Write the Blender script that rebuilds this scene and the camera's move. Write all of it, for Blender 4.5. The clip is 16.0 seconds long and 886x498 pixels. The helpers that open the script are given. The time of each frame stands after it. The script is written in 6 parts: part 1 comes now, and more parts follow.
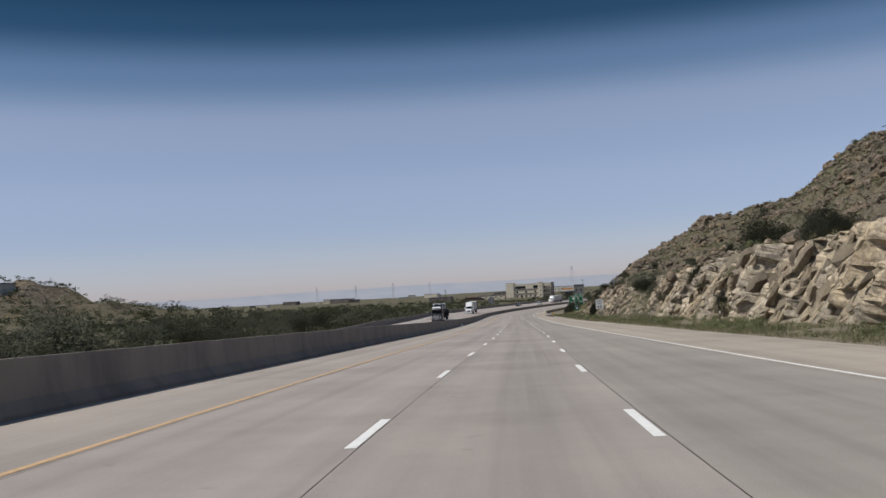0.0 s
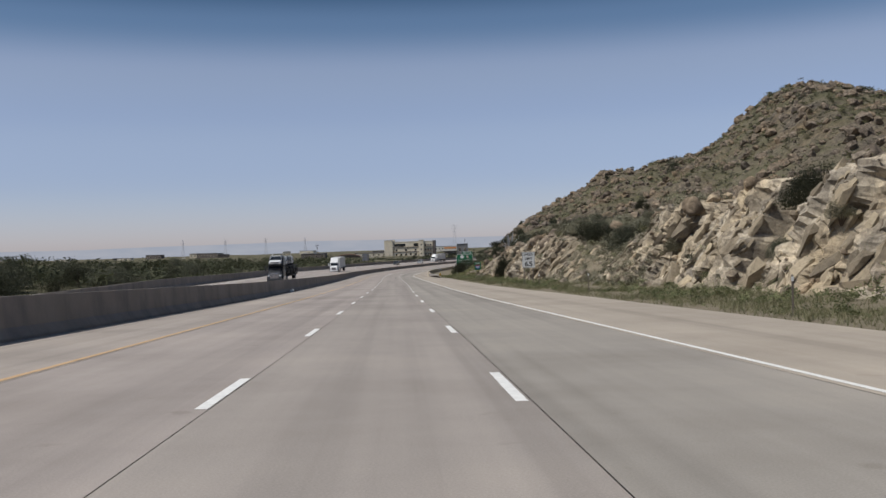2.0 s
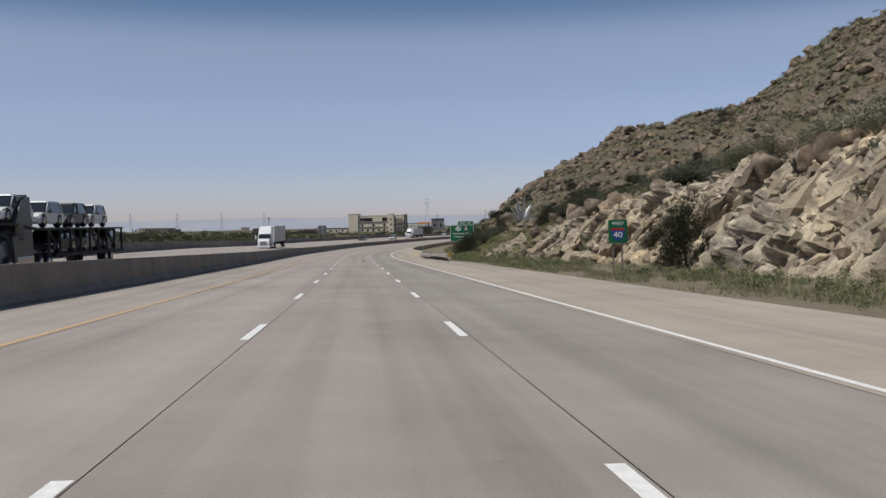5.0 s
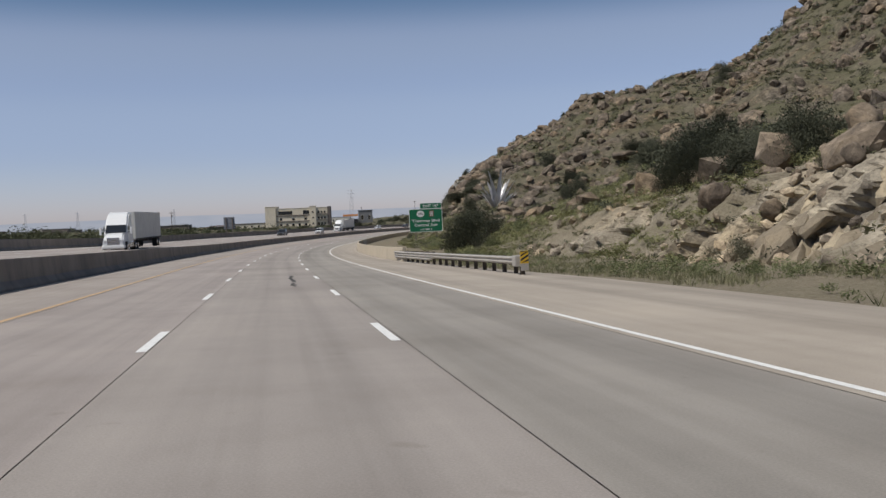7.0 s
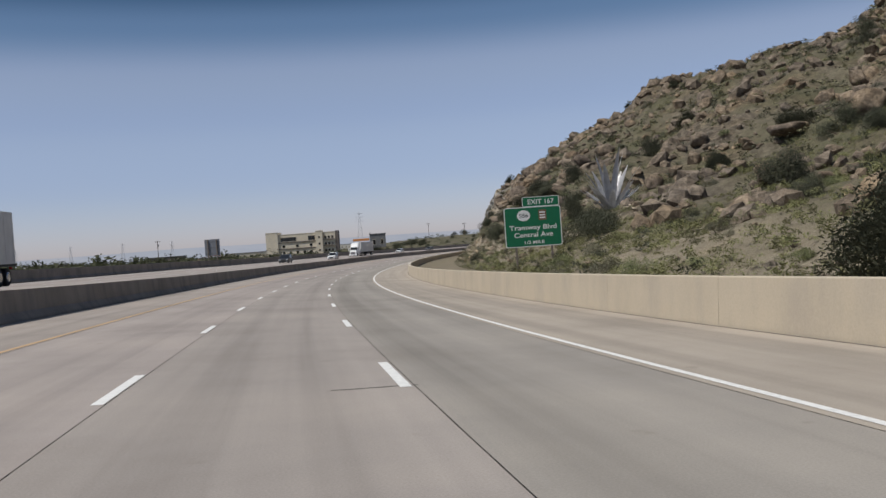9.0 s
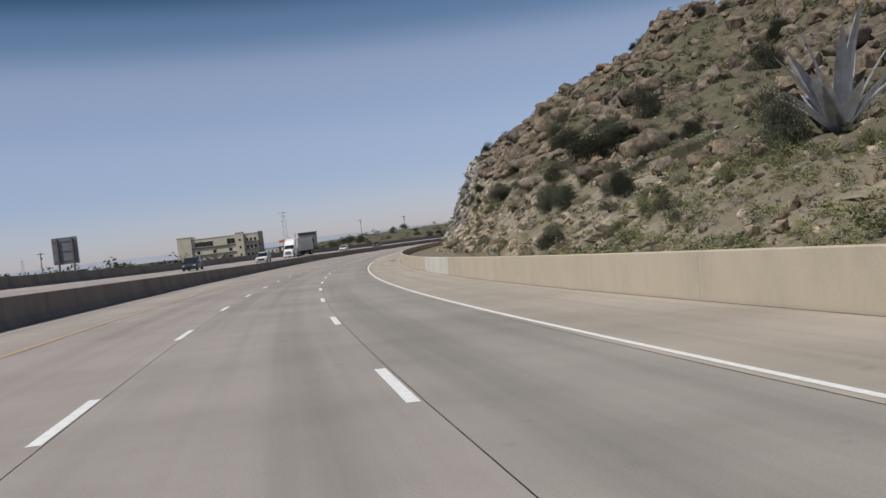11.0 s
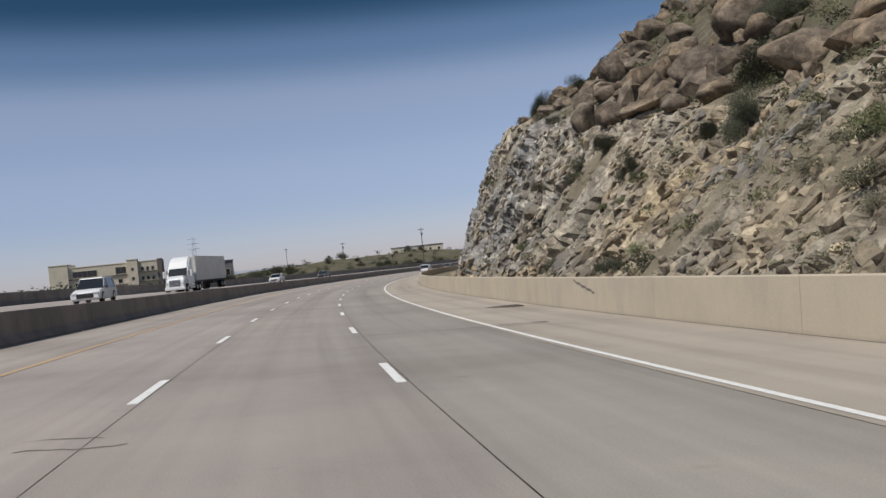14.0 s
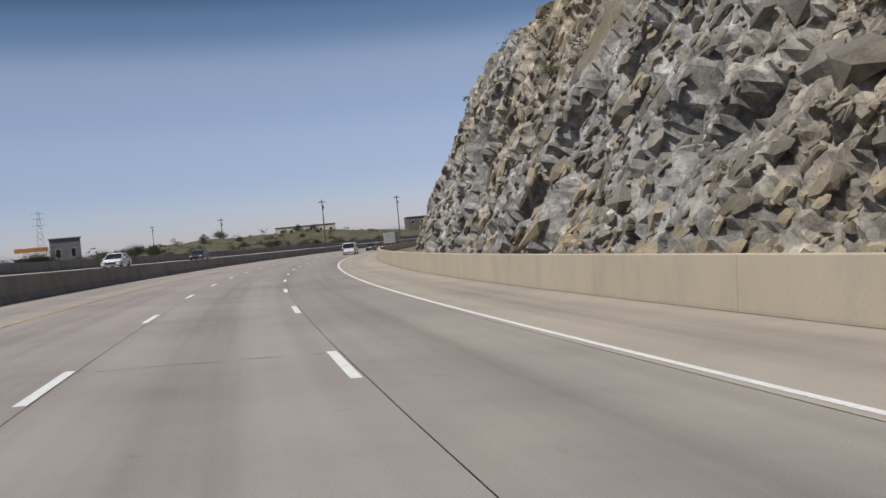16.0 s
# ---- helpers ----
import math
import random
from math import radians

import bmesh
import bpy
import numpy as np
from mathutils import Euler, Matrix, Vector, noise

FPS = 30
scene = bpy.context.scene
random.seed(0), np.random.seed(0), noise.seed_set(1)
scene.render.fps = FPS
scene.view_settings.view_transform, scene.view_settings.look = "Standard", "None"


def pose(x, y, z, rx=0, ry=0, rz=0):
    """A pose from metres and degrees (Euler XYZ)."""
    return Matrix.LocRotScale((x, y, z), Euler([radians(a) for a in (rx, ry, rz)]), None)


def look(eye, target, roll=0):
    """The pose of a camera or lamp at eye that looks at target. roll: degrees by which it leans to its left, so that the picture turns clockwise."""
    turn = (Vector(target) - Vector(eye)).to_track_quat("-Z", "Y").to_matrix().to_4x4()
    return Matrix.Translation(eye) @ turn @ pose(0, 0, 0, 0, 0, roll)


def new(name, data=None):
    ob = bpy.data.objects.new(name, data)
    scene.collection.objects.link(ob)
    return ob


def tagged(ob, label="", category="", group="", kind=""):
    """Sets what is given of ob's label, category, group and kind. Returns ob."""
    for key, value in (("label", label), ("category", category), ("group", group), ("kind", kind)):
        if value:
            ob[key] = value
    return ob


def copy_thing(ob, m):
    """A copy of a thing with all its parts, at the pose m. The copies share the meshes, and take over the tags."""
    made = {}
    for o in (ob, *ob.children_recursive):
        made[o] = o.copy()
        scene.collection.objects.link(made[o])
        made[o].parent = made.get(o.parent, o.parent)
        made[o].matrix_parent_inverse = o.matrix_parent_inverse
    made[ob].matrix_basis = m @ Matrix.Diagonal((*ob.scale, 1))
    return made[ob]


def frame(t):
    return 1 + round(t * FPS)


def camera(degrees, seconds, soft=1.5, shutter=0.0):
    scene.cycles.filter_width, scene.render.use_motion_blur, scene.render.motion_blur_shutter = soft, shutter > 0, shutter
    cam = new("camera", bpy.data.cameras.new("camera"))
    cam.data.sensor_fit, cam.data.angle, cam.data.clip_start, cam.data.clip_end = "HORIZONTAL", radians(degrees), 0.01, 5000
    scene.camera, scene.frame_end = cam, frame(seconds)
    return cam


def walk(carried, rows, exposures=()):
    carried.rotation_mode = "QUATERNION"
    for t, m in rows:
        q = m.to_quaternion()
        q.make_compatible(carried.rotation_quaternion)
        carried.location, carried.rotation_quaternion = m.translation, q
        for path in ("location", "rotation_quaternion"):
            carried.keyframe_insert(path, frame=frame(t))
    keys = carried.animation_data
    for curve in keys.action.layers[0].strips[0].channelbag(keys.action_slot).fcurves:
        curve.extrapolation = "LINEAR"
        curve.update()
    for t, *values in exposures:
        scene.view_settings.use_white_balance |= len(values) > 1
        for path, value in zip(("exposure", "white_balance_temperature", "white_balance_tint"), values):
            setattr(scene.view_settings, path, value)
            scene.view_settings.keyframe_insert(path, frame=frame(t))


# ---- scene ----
# the camera rides in the middle lane
cam = camera(52.08, 16.0, soft=1.5)
PATH = [
    (0.0, 6.321, 0.301, 1.375, 92.443, 3.288, 7.964),
    (0.5, 5.653, 15.635, 0.833, 93.915, 4.216, 4.318),
    (1.0, 4.941, 30.969, 0.302, 93.187, 3.937, -1.244),
    (1.5, 4.119, 46.298, -0.225, 91.251, 3.176, -0.252),
    (2.0, 3.292, 61.610, -0.760, 89.553, 1.701, 0.393),
    (2.5, 2.344, 76.916, -1.284, 89.078, 1.325, -0.268),
    (3.0, 1.398, 92.224, -1.804, 88.172, 1.065, -1.561),
    (3.5, 0.429, 107.587, -2.319, 87.542, 1.099, -2.321),
    (4.0, -0.581, 123.046, -2.831, 87.497, 1.318, -2.139),
    (4.5, -1.566, 138.578, -3.332, 88.186, 1.038, -1.245),
    (7.0, -6.546, 216.773, -5.626, 87.621, 2.372, -6.866),
    (7.5, -7.518, 232.500, -6.064, 87.403, 2.999, -6.852),
    (8.0, -8.439, 248.262, -6.498, 87.602, 3.770, -7.164),
    (8.5, -9.327, 264.059, -6.923, 87.469, 3.504, -7.335),
    (9.0, -10.174, 279.849, -7.338, 89.234, 4.006, -6.709),
    (11.5, -12.268, 358.467, -9.082, 87.985, 8.872, -14.623),
    (12.0, -11.679, 374.189, -9.358, 87.492, 10.198, -17.314),
    (12.5, -10.730, 389.826, -9.616, 88.420, 9.129, -18.096),
    (13.0, -9.512, 405.311, -9.855, 89.560, 7.684, -16.583),
    (13.5, -7.998, 420.787, -10.078, 90.535, 5.961, -15.174),
    (14.0, -6.124, 436.356, -10.289, 90.442, 6.083, -16.781),
    (14.5, -4.018, 451.990, -10.482, 89.287, 6.551, -20.026),
    (15.0, -1.677, 467.620, -10.654, 88.314, 6.335, -22.713),
    (15.5, 0.850, 483.219, -10.806, 88.293, 5.661, -24.101),
    (16.0, 3.673, 498.722, -10.951, 88.715, 5.345, -24.510),
]
walk(cam, [(t, pose(x, y, z, rx, ry, rz)) for t, x, y, z, rx, ry, rz in PATH])

# ---- world and sun ----
SUN_EL, SUN_AZ = radians(58), radians(246)      # azimuth clockwise from +y
sun_dir = Vector((math.sin(SUN_AZ) * math.cos(SUN_EL), math.cos(SUN_AZ) * math.cos(SUN_EL), math.sin(SUN_EL)))
world = bpy.data.worlds.new("desert_sky_tint_band")
scene.world = world
world.use_nodes = True
wn, wl = world.node_tree.nodes, world.node_tree.links
wn.clear()
sky = wn.new("ShaderNodeTexSky")
sky.sky_type, sky.sun_disc = "NISHITA", False
sky.sun_elevation, sky.sun_rotation = SUN_EL, SUN_AZ
sky.altitude, sky.air_density, sky.dust_density, sky.ozone_density = 1600, 1.0, 1.2, 1.0
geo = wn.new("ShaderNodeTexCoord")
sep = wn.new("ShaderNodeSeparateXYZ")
# dark ring in this ramp paints a windscreen tint band into the sky
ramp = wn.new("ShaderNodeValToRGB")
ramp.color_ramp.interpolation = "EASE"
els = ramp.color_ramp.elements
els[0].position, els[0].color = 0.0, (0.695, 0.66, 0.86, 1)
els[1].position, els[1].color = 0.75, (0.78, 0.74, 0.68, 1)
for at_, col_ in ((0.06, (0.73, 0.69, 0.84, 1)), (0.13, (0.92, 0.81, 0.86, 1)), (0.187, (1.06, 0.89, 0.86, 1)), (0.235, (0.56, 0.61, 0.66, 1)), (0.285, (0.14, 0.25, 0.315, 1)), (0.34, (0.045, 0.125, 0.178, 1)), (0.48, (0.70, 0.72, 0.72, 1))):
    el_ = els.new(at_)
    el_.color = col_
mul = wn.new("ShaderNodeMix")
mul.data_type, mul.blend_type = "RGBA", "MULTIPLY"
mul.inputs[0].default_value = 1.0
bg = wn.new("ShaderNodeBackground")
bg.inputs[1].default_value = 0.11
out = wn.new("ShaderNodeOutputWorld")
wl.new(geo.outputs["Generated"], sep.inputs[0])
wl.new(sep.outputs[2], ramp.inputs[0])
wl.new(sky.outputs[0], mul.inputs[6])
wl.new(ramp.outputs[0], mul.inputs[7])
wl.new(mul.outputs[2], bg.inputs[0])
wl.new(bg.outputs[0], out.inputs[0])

sun = new("sun", bpy.data.lights.new("sun", "SUN"))
sun.data.energy, sun.data.angle, sun.data.color = 4.0, radians(0.53), (1.0, 0.955, 0.88)
sun.matrix_world = look(sun_dir * 100, (0, 0, 0))


# ---- materials ----
def material(name, rough=0.8, metal=0.0, spec=0.3):
    m = bpy.data.materials.new(name)
    m.use_nodes = True
    n = m.node_tree.nodes
    b = n["Principled BSDF"]
    b.inputs["Roughness"].default_value = rough
    b.inputs["Metallic"].default_value = metal
    b.inputs["Specular IOR Level"].default_value = spec
    return m, n, m.node_tree.links, b


def noise_tex(n, l, vec, scale, detail=4.0, rough=0.6):
    t = n.new("ShaderNodeTexNoise")
    t.inputs["Scale"].default_value = scale
    t.inputs["Detail"].default_value = detail
    t.inputs["Roughness"].default_value = rough
    if vec is not None:
        l.new(vec, t.inputs["Vector"])
    return t


def ramp_node(n, l, fac, stops):
    r = n.new("ShaderNodeValToRGB")
    e = r.color_ramp.elements
    e[0].position, e[0].color = stops[0][0], (*stops[0][1], 1)
    e[1].position, e[1].color = stops[-1][0], (*stops[-1][1], 1)
    for p, c in stops[1:-1]:
        k = e.new(p)
        k.color = (*c, 1)
    l.new(fac, r.inputs[0])
    return r


def mix_node(n, l, fac, a, b, mode="MIX"):
    m = n.new("ShaderNodeMix")
    m.data_type, m.blend_type = "RGBA", mode
    for i, v in ((0, fac), (6, a), (7, b)):
        if isinstance(v, (int, float)):
            m.inputs[i].default_value = v
        elif isinstance(v, tuple):
            m.inputs[i].default_value = (*v, 1)
        else:
            l.new(v, m.inputs[i])
    return m.outputs[2]


def bump_node(n, l, height, strength, dist, normal=None):
    b = n.new("ShaderNodeBump")
    b.inputs["Strength"].default_value, b.inputs["Distance"].default_value = strength, dist
    l.new(height, b.inputs["Height"])
    if normal is not None:
        l.new(normal, b.inputs["Normal"])
    return b.outputs[0]


def coords(n, l, scale=(1, 1, 1), kind="Object"):
    c = n.new("ShaderNodeTexCoord")
    m = n.new("ShaderNodeMapping")
    m.inputs["Scale"].default_value = scale
    l.new(c.outputs[kind], m.inputs[0])
    return m.outputs[0]


def plain(name, color, rough=0.6, metal=0.0, spec=0.4, vary=0.12, scale=6.0):
    """Paint, metal, rubber or plastic with a little dirt in it."""
    m, n, l, b = material(name, rough, metal, spec)
    t = noise_tex(n, l, coords(n, l), scale, 5)
    dark = tuple(c * (1 - vary * 2) for c in color)
    r = ramp_node(n, l, t.outputs[0], [(0.3, dark), (0.65, color)])
    l.new(r.outputs[0], b.inputs["Base Color"])
    return m


def pavement_material(name, base, streak, groove=0.0):
    """Worn concrete: uv.x across in metres, uv.y along in metres."""
    m, n, l, b = material(name, 0.85, 0, 0.25)
    uv = coords(n, l, (1, 1, 1), "UV")
    along = coords(n, l, (1.0, 0.012, 1), "UV")
    big = noise_tex(n, l, uv, 0.16, 5, 0.65)
    lanes = noise_tex(n, l, along, 0.9, 4, 0.6)
    fine = noise_tex(n, l, uv, 45, 3, 0.7)
    c1 = ramp_node(n, l, lanes.outputs[0], [(0.32, tuple(v * 0.80 for v in base)), (0.5, base), (0.68, streak)])
    c2 = ramp_node(n, l, big.outputs[0], [(0.3, (0.80, 0.79, 0.78)), (0.5, (0.96, 0.96, 0.96)), (0.7, (1.1, 1.09, 1.07))])
    c3 = ramp_node(n, l, fine.outputs[0], [(0.3, (0.86, 0.86, 0.86)), (0.7, (1.1, 1.1, 1.1))])
    spots = noise_tex(n, l, uv, 1.7, 2, 0.5)
    c4 = ramp_node(n, l, spots.outputs[0], [(0.22, (0.86, 0.85, 0.84)), (0.31, (1, 1, 1))])
    c = mix_node(n, l, 1.0, c1.outputs[0], c2.outputs[0], "MULTIPLY")
    c = mix_node(n, l, 1.0, c, c3.outputs[0], "MULTIPLY")
    c = mix_node(n, l, 1.0, c, c4.outputs[0], "MULTIPLY")
    l.new(c, b.inputs["Base Color"])
    l.new(bump_node(n, l, fine.outputs[0], 0.25, 0.01), b.inputs["Normal"])
    return m


LANE_A = pavement_material("lane_concrete_pinkish", (0.324, 0.288, 0.268), (0.360, 0.321, 0.298))
LANE_B = pavement_material("lane_concrete_grey", (0.304, 0.274, 0.252), (0.340, 0.307, 0.282))
LANE_C = pavement_material("lane_concrete_darker", (0.286, 0.264, 0.238), (0.322, 0.297, 0.268))
SHOULDER = pavement_material("shoulder_concrete_tan", (0.365, 0.322, 0.273), (0.400, 0.353, 0.300))
SHOULDER_INNER = pavement_material("shoulder_concrete_pinkish", (0.335, 0.298, 0.270), (0.368, 0.328, 0.298))
JOINT = plain("joint_sealant", (0.17, 0.15, 0.13), 0.9)
WHITE_PAINT = plain("white_road_paint", (0.78, 0.78, 0.76), 0.6, vary=0.10, scale=9)
YELLOW_PAINT = plain("yellow_road_paint", (0.60, 0.40, 0.22), 0.6, vary=0.16, scale=9)


def concrete_material(name, base, dirt=0.25):
    m, n, l, b = material(name, 0.85, 0, 0.25)
    v = coords(n, l, (1, 1, 1))
    vs = coords(n, l, (0.5, 0.5, 0.2))
    a = noise_tex(n, l, v, 0.35, 5, 0.6)
    s = noise_tex(n, l, vs, 1.6, 5, 0.65)
    f = noise_tex(n, l, v, 22, 4, 0.7)
    c1 = ramp_node(n, l, a.outputs[0], [(0.3, tuple(x * (1 - dirt) for x in base)), (0.62, base)])
    c2 = ramp_node(n, l, s.outputs[0], [(0.34, (1 - dirt, 1 - dirt, 1 - dirt * 0.9)), (0.55, (1.04, 1.03, 1.0))])
    c3 = ramp_node(n, l, f.outputs[0], [(0.3, (0.93, 0.93, 0.93)), (0.7, (1.05, 1.05, 1.05))])
    c = mix_node(n, l, 1.0, c1.outputs[0], c2.outputs[0], "MULTIPLY")
    c = mix_node(n, l, 1.0, c, c3.outputs[0], "MULTIPLY")
    l.new(c, b.inputs["Base Color"])
    l.new(bump_node(n, l, f.outputs[0], 0.12, 0.02), b.inputs["Normal"])
    return m


WALL_TAN = concrete_material("wall_concrete_tan", (0.46, 0.40, 0.318), 0.08)
WALL_GREY = concrete_material("wall_concrete_new", (0.56, 0.54, 0.50), 0.10)
MEDIAN = concrete_material("median_concrete_stained", (0.26, 0.235, 0.215), 0.22)


def rock_nodes(n, l, v, tint=(1, 1, 1)):
    """Colour and height of fractured granite."""
    big = noise_tex(n, l, v, 0.10, 4, 0.6)
    mid = noise_tex(n, l, v, 0.8, 6, 0.65)
    fine = noise_tex(n, l, v, 7.0, 6, 0.72)
    warp = mix_node(n, l, 0.45, v, mid.outputs[1], "ADD")
    cells = []
    for sc in (0.9, 3.2):
        vo = n.new("ShaderNodeTexVoronoi")
        vo.feature = "F1"
        vo.inputs["Scale"].default_value = sc
        l.new(warp, vo.inputs["Vector"])
        sp = n.new("ShaderNodeSeparateColor")
        l.new(vo.outputs["Color"], sp.inputs[0])
        cells.append(sp.outputs[0])
    t = lambda c: tuple(a * k for a, k in zip(c, tint))
    c1 = ramp_node(n, l, mid.outputs[0], [(0.26, t((0.165, 0.144, 0.122))), (0.42, t((0.300, 0.264, 0.215))), (0.56, t((0.455, 0.404, 0.330))), (0.72, t((0.59, 0.535, 0.45)))])
    c2 = ramp_node(n, l, big.outputs[0], [(0.36, (0.78, 0.80, 0.84)), (0.48, (1, 1, 1)), (0.66, (1.10, 1.02, 0.88))])
    c3 = ramp_node(n, l, cells[0], [(0.0, (0.70, 0.69, 0.68)), (0.5, (0.98, 0.98, 0.98)), (1.0, (1.18, 1.16, 1.12))])
    c4 = ramp_node(n, l, cells[1], [(0.0, (0.74, 0.73, 0.72)), (1.0, (1.16, 1.15, 1.12))])
    c5 = ramp_node(n, l, fine.outputs[0], [(0.32, (0.56, 0.54, 0.52)), (0.46, (0.94, 0.94, 0.94)), (0.7, (1.12, 1.12, 1.10))])
    c = c1.outputs[0]
    for q in (c2, c3, c4, c5):
        c = mix_node(n, l, 1.0, c, q.outputs[0], "MULTIPLY")
    h = mix_node(n, l, 0.45, cells[0], cells[1])
    h = mix_node(n, l, 0.40, h, mid.outputs[0])
    h = mix_node(n, l, 0.30, h, fine.outputs[0])
    return c, h, big, mid, fine


def rock_material(name, tint=(1, 1, 1)):
    m, n, l, b = material(name, 0.92, 0, 0.15)
    v = n.new("ShaderNodeNewGeometry").outputs["Position"]
    c, h, big, mid, fine = rock_nodes(n, l, v, tint)
    l.new(c, b.inputs["Base Color"])
    l.new(bump_node(n, l, h, 0.8, 0.2), b.inputs["Normal"])
    return m


def ground_material(name):
    """Rock where the cover says rock (its second channel greys it), otherwise sandy soil with dry and green growth."""
    m, n, l, b = material(name, 0.95, 0, 0.1)
    v = coords(n, l)
    c_rock, h, big, mid, fine = rock_nodes(n, l, v)
    soil = ramp_node(n, l, mid.outputs[0], [(0.30, (0.078, 0.069, 0.050)), (0.5, (0.135, 0.119, 0.086)), (0.7, (0.205, 0.180, 0.132))])
    green = ramp_node(n, l, fine.outputs[0], [(0.3, (0.036, 0.038, 0.024)), (0.5, (0.092, 0.089, 0.054)), (0.7, (0.150, 0.145, 0.092))])
    gmask = ramp_node(n, l, big.outputs[0], [(0.40, (0.18, 0.18, 0.18)), (0.58, (1, 1, 1))])
    gm2 = ramp_node(n, l, mid.outputs[0], [(0.32, (0.30, 0.30, 0.30)), (0.55, (1, 1, 1))])
    gm = mix_node(n, l, 1.0, gmask.outputs[0], gm2.outputs[0], "MULTIPLY")
    att = n.new("ShaderNodeVertexColor")
    att.layer_name = "cover"
    s3 = n.new("ShaderNodeSeparateColor")
    l.new(att.outputs[0], s3.inputs[0])
    sand = ramp_node(n, l, fine.outputs[0], [(0.30, (0.20, 0.162, 0.12)), (0.48, (0.30, 0.250, 0.190)), (0.7, (0.40, 0.342, 0.27))])
    c_sand = mix_node(n, l, 0.35, sand.outputs[0], soil.outputs[0])
    c_sand = mix_node(n, l, mix_node(n, l, 1.0, gm2.outputs[0], (0.45, 0.45, 0.45), "MULTIPLY"), c_sand, green.outputs[0])
    c_soil = mix_node(n, l, gm, soil.outputs[0], green.outputs[0])
    c_soil = mix_node(n, l, s3.outputs[2], c_sand, c_soil)
    hsv = n.new("ShaderNodeHueSaturation")
    hsv.inputs["Saturation"].default_value = 0.22
    hsv.inputs["Value"].default_value = 0.80
    l.new(c_rock, hsv.inputs["Color"])
    c_rock = mix_node(n, l, s3.outputs[1], c_rock, hsv.outputs[0])
    c_old = mix_node(n, l, 1.0, c_rock, (0.36, 0.35, 0.345), "MULTIPLY")
    c_rock = mix_node(n, l, s3.outputs[2], c_rock, c_old)
    c = mix_node(n, l, s3.outputs[0], c_soil, c_rock)
    l.new(c, b.inputs["Base Color"])
    l.new(bump_node(n, l, h, 0.8, 0.28), b.inputs["Normal"])
    return m


def face_material(name, stops, vein):
    """Split granite: each block has its own tone, with stains, grain and fine cracks."""
    m, n, l, b = material(name, 0.9, 0, 0.2)
    o = n.new("ShaderNodeObjectInfo")
    g = n.new("ShaderNodeNewGeometry")
    v = g.outputs["Position"]
    add = n.new("ShaderNodeMath")
    add.operation = "ADD"
    l.new(o.outputs["Random"], add.inputs[0])
    l.new(g.outputs["Random Per Island"], add.inputs[1])
    fr = n.new("ShaderNodeMath")
    fr.operation = "FRACT"
    l.new(add.outputs[0], fr.inputs[0])
    zone = noise_tex(n, l, v, 0.09, 3, 0.55)
    where = ramp_node(n, l, zone.outputs[0], [(0.48, (0, 0, 0)), (0.58, (1, 1, 1))])
    tone = mix_node(n, l, where.outputs[0], ramp_node(n, l, fr.outputs[0], stops).outputs[0], ramp_node(n, l, fr.outputs[0], vein).outputs[0])
    shift = n.new("ShaderNodeVectorMath")
    shift.operation = "ADD"
    l.new(v, shift.inputs[0])
    l.new(fr.outputs[0], shift.inputs[1])
    big = noise_tex(n, l, shift.outputs[0], 0.7, 4, 0.6)
    fine = noise_tex(n, l, shift.outputs[0], 6.0, 6, 0.7)
    c1 = ramp_node(n, l, big.outputs[0], [(0.3, (0.62, 0.60, 0.58)), (0.5, (0.96, 0.95, 0.93)), (0.7, (1.16, 1.12, 1.04))])
    c2 = ramp_node(n, l, fine.outputs[0], [(0.30, (0.66, 0.65, 0.64)), (0.48, (1, 1, 1)), (0.7, (1.12, 1.12, 1.10))])
    c = mix_node(n, l, 1.0, tone, c1.outputs[0], "MULTIPLY")
    c = mix_node(n, l, 1.0, c, c2.outputs[0], "MULTIPLY")
    l.new(c, b.inputs["Base Color"])
    l.new(bump_node(n, l, fine.outputs[0], 0.6, 0.12), b.inputs["Normal"])
    return m


TAN_STOPS = [(0.0, (0.150, 0.127, 0.098)), (0.35, (0.230, 0.194, 0.147)), (0.7, (0.315, 0.267, 0.198)), (1.0, (0.42, 0.358, 0.265))]
GREY_STOPS = [(0.0, (0.135, 0.126, 0.115)), (0.4, (0.190, 0.178, 0.162)), (0.75, (0.245, 0.230, 0.206)), (1.0, (0.31, 0.288, 0.25))]
FACE_TAN = face_material("split_granite_tan", TAN_STOPS, TAN_STOPS)
FACE_MIXED = face_material("split_granite_banded", TAN_STOPS, GREY_STOPS)
ROCK = rock_material("granite_tan", (0.86, 0.83, 0.81))
ROCK_BROWN = rock_material("granite_brown", (0.50, 0.468, 0.462))
ROCK_DARK = rock_material("granite_weathered", (0.41, 0.375, 0.372))
GROUND = ground_material("desert_ground")


# ---- road line: plan curve, grade and cross fall by station ----
STA = np.array([-40.88, -0.88, 59.12, 119.12, 179.12, 239.12, 299.12, 359.12, 419.12, 479.12, 539.12, 599.12, 659.12, 759.12])
PIN = (6.1687, 0.2981, -0.1158, 0.075369)     # place and heading of station 0
KAPPA = np.array([0.000177, -0.00133, 0.000502, -0.000199, 0.000232, -6.3e-05, -0.000696, -0.001566, -0.001043, -0.001081, -0.001592, -0.001756, -0.00181, -0.001832])
GRADE = np.array([-0.0377, -0.0345, -0.0347, -0.033, -0.0288, -0.0273, -0.0248, -0.0179, -0.0139, -0.0095, -0.0081, -0.0075, -0.0073, -0.0072])
BANK = np.array([0.005, -0.0024, -0.0146, -0.0068, -0.016, -0.0222, -0.0394, -0.0385, -0.047, -0.0429, -0.0432, -0.0308, -0.0237, -0.0205])
SG = np.arange(-420.0, 1000.0, 2.0)
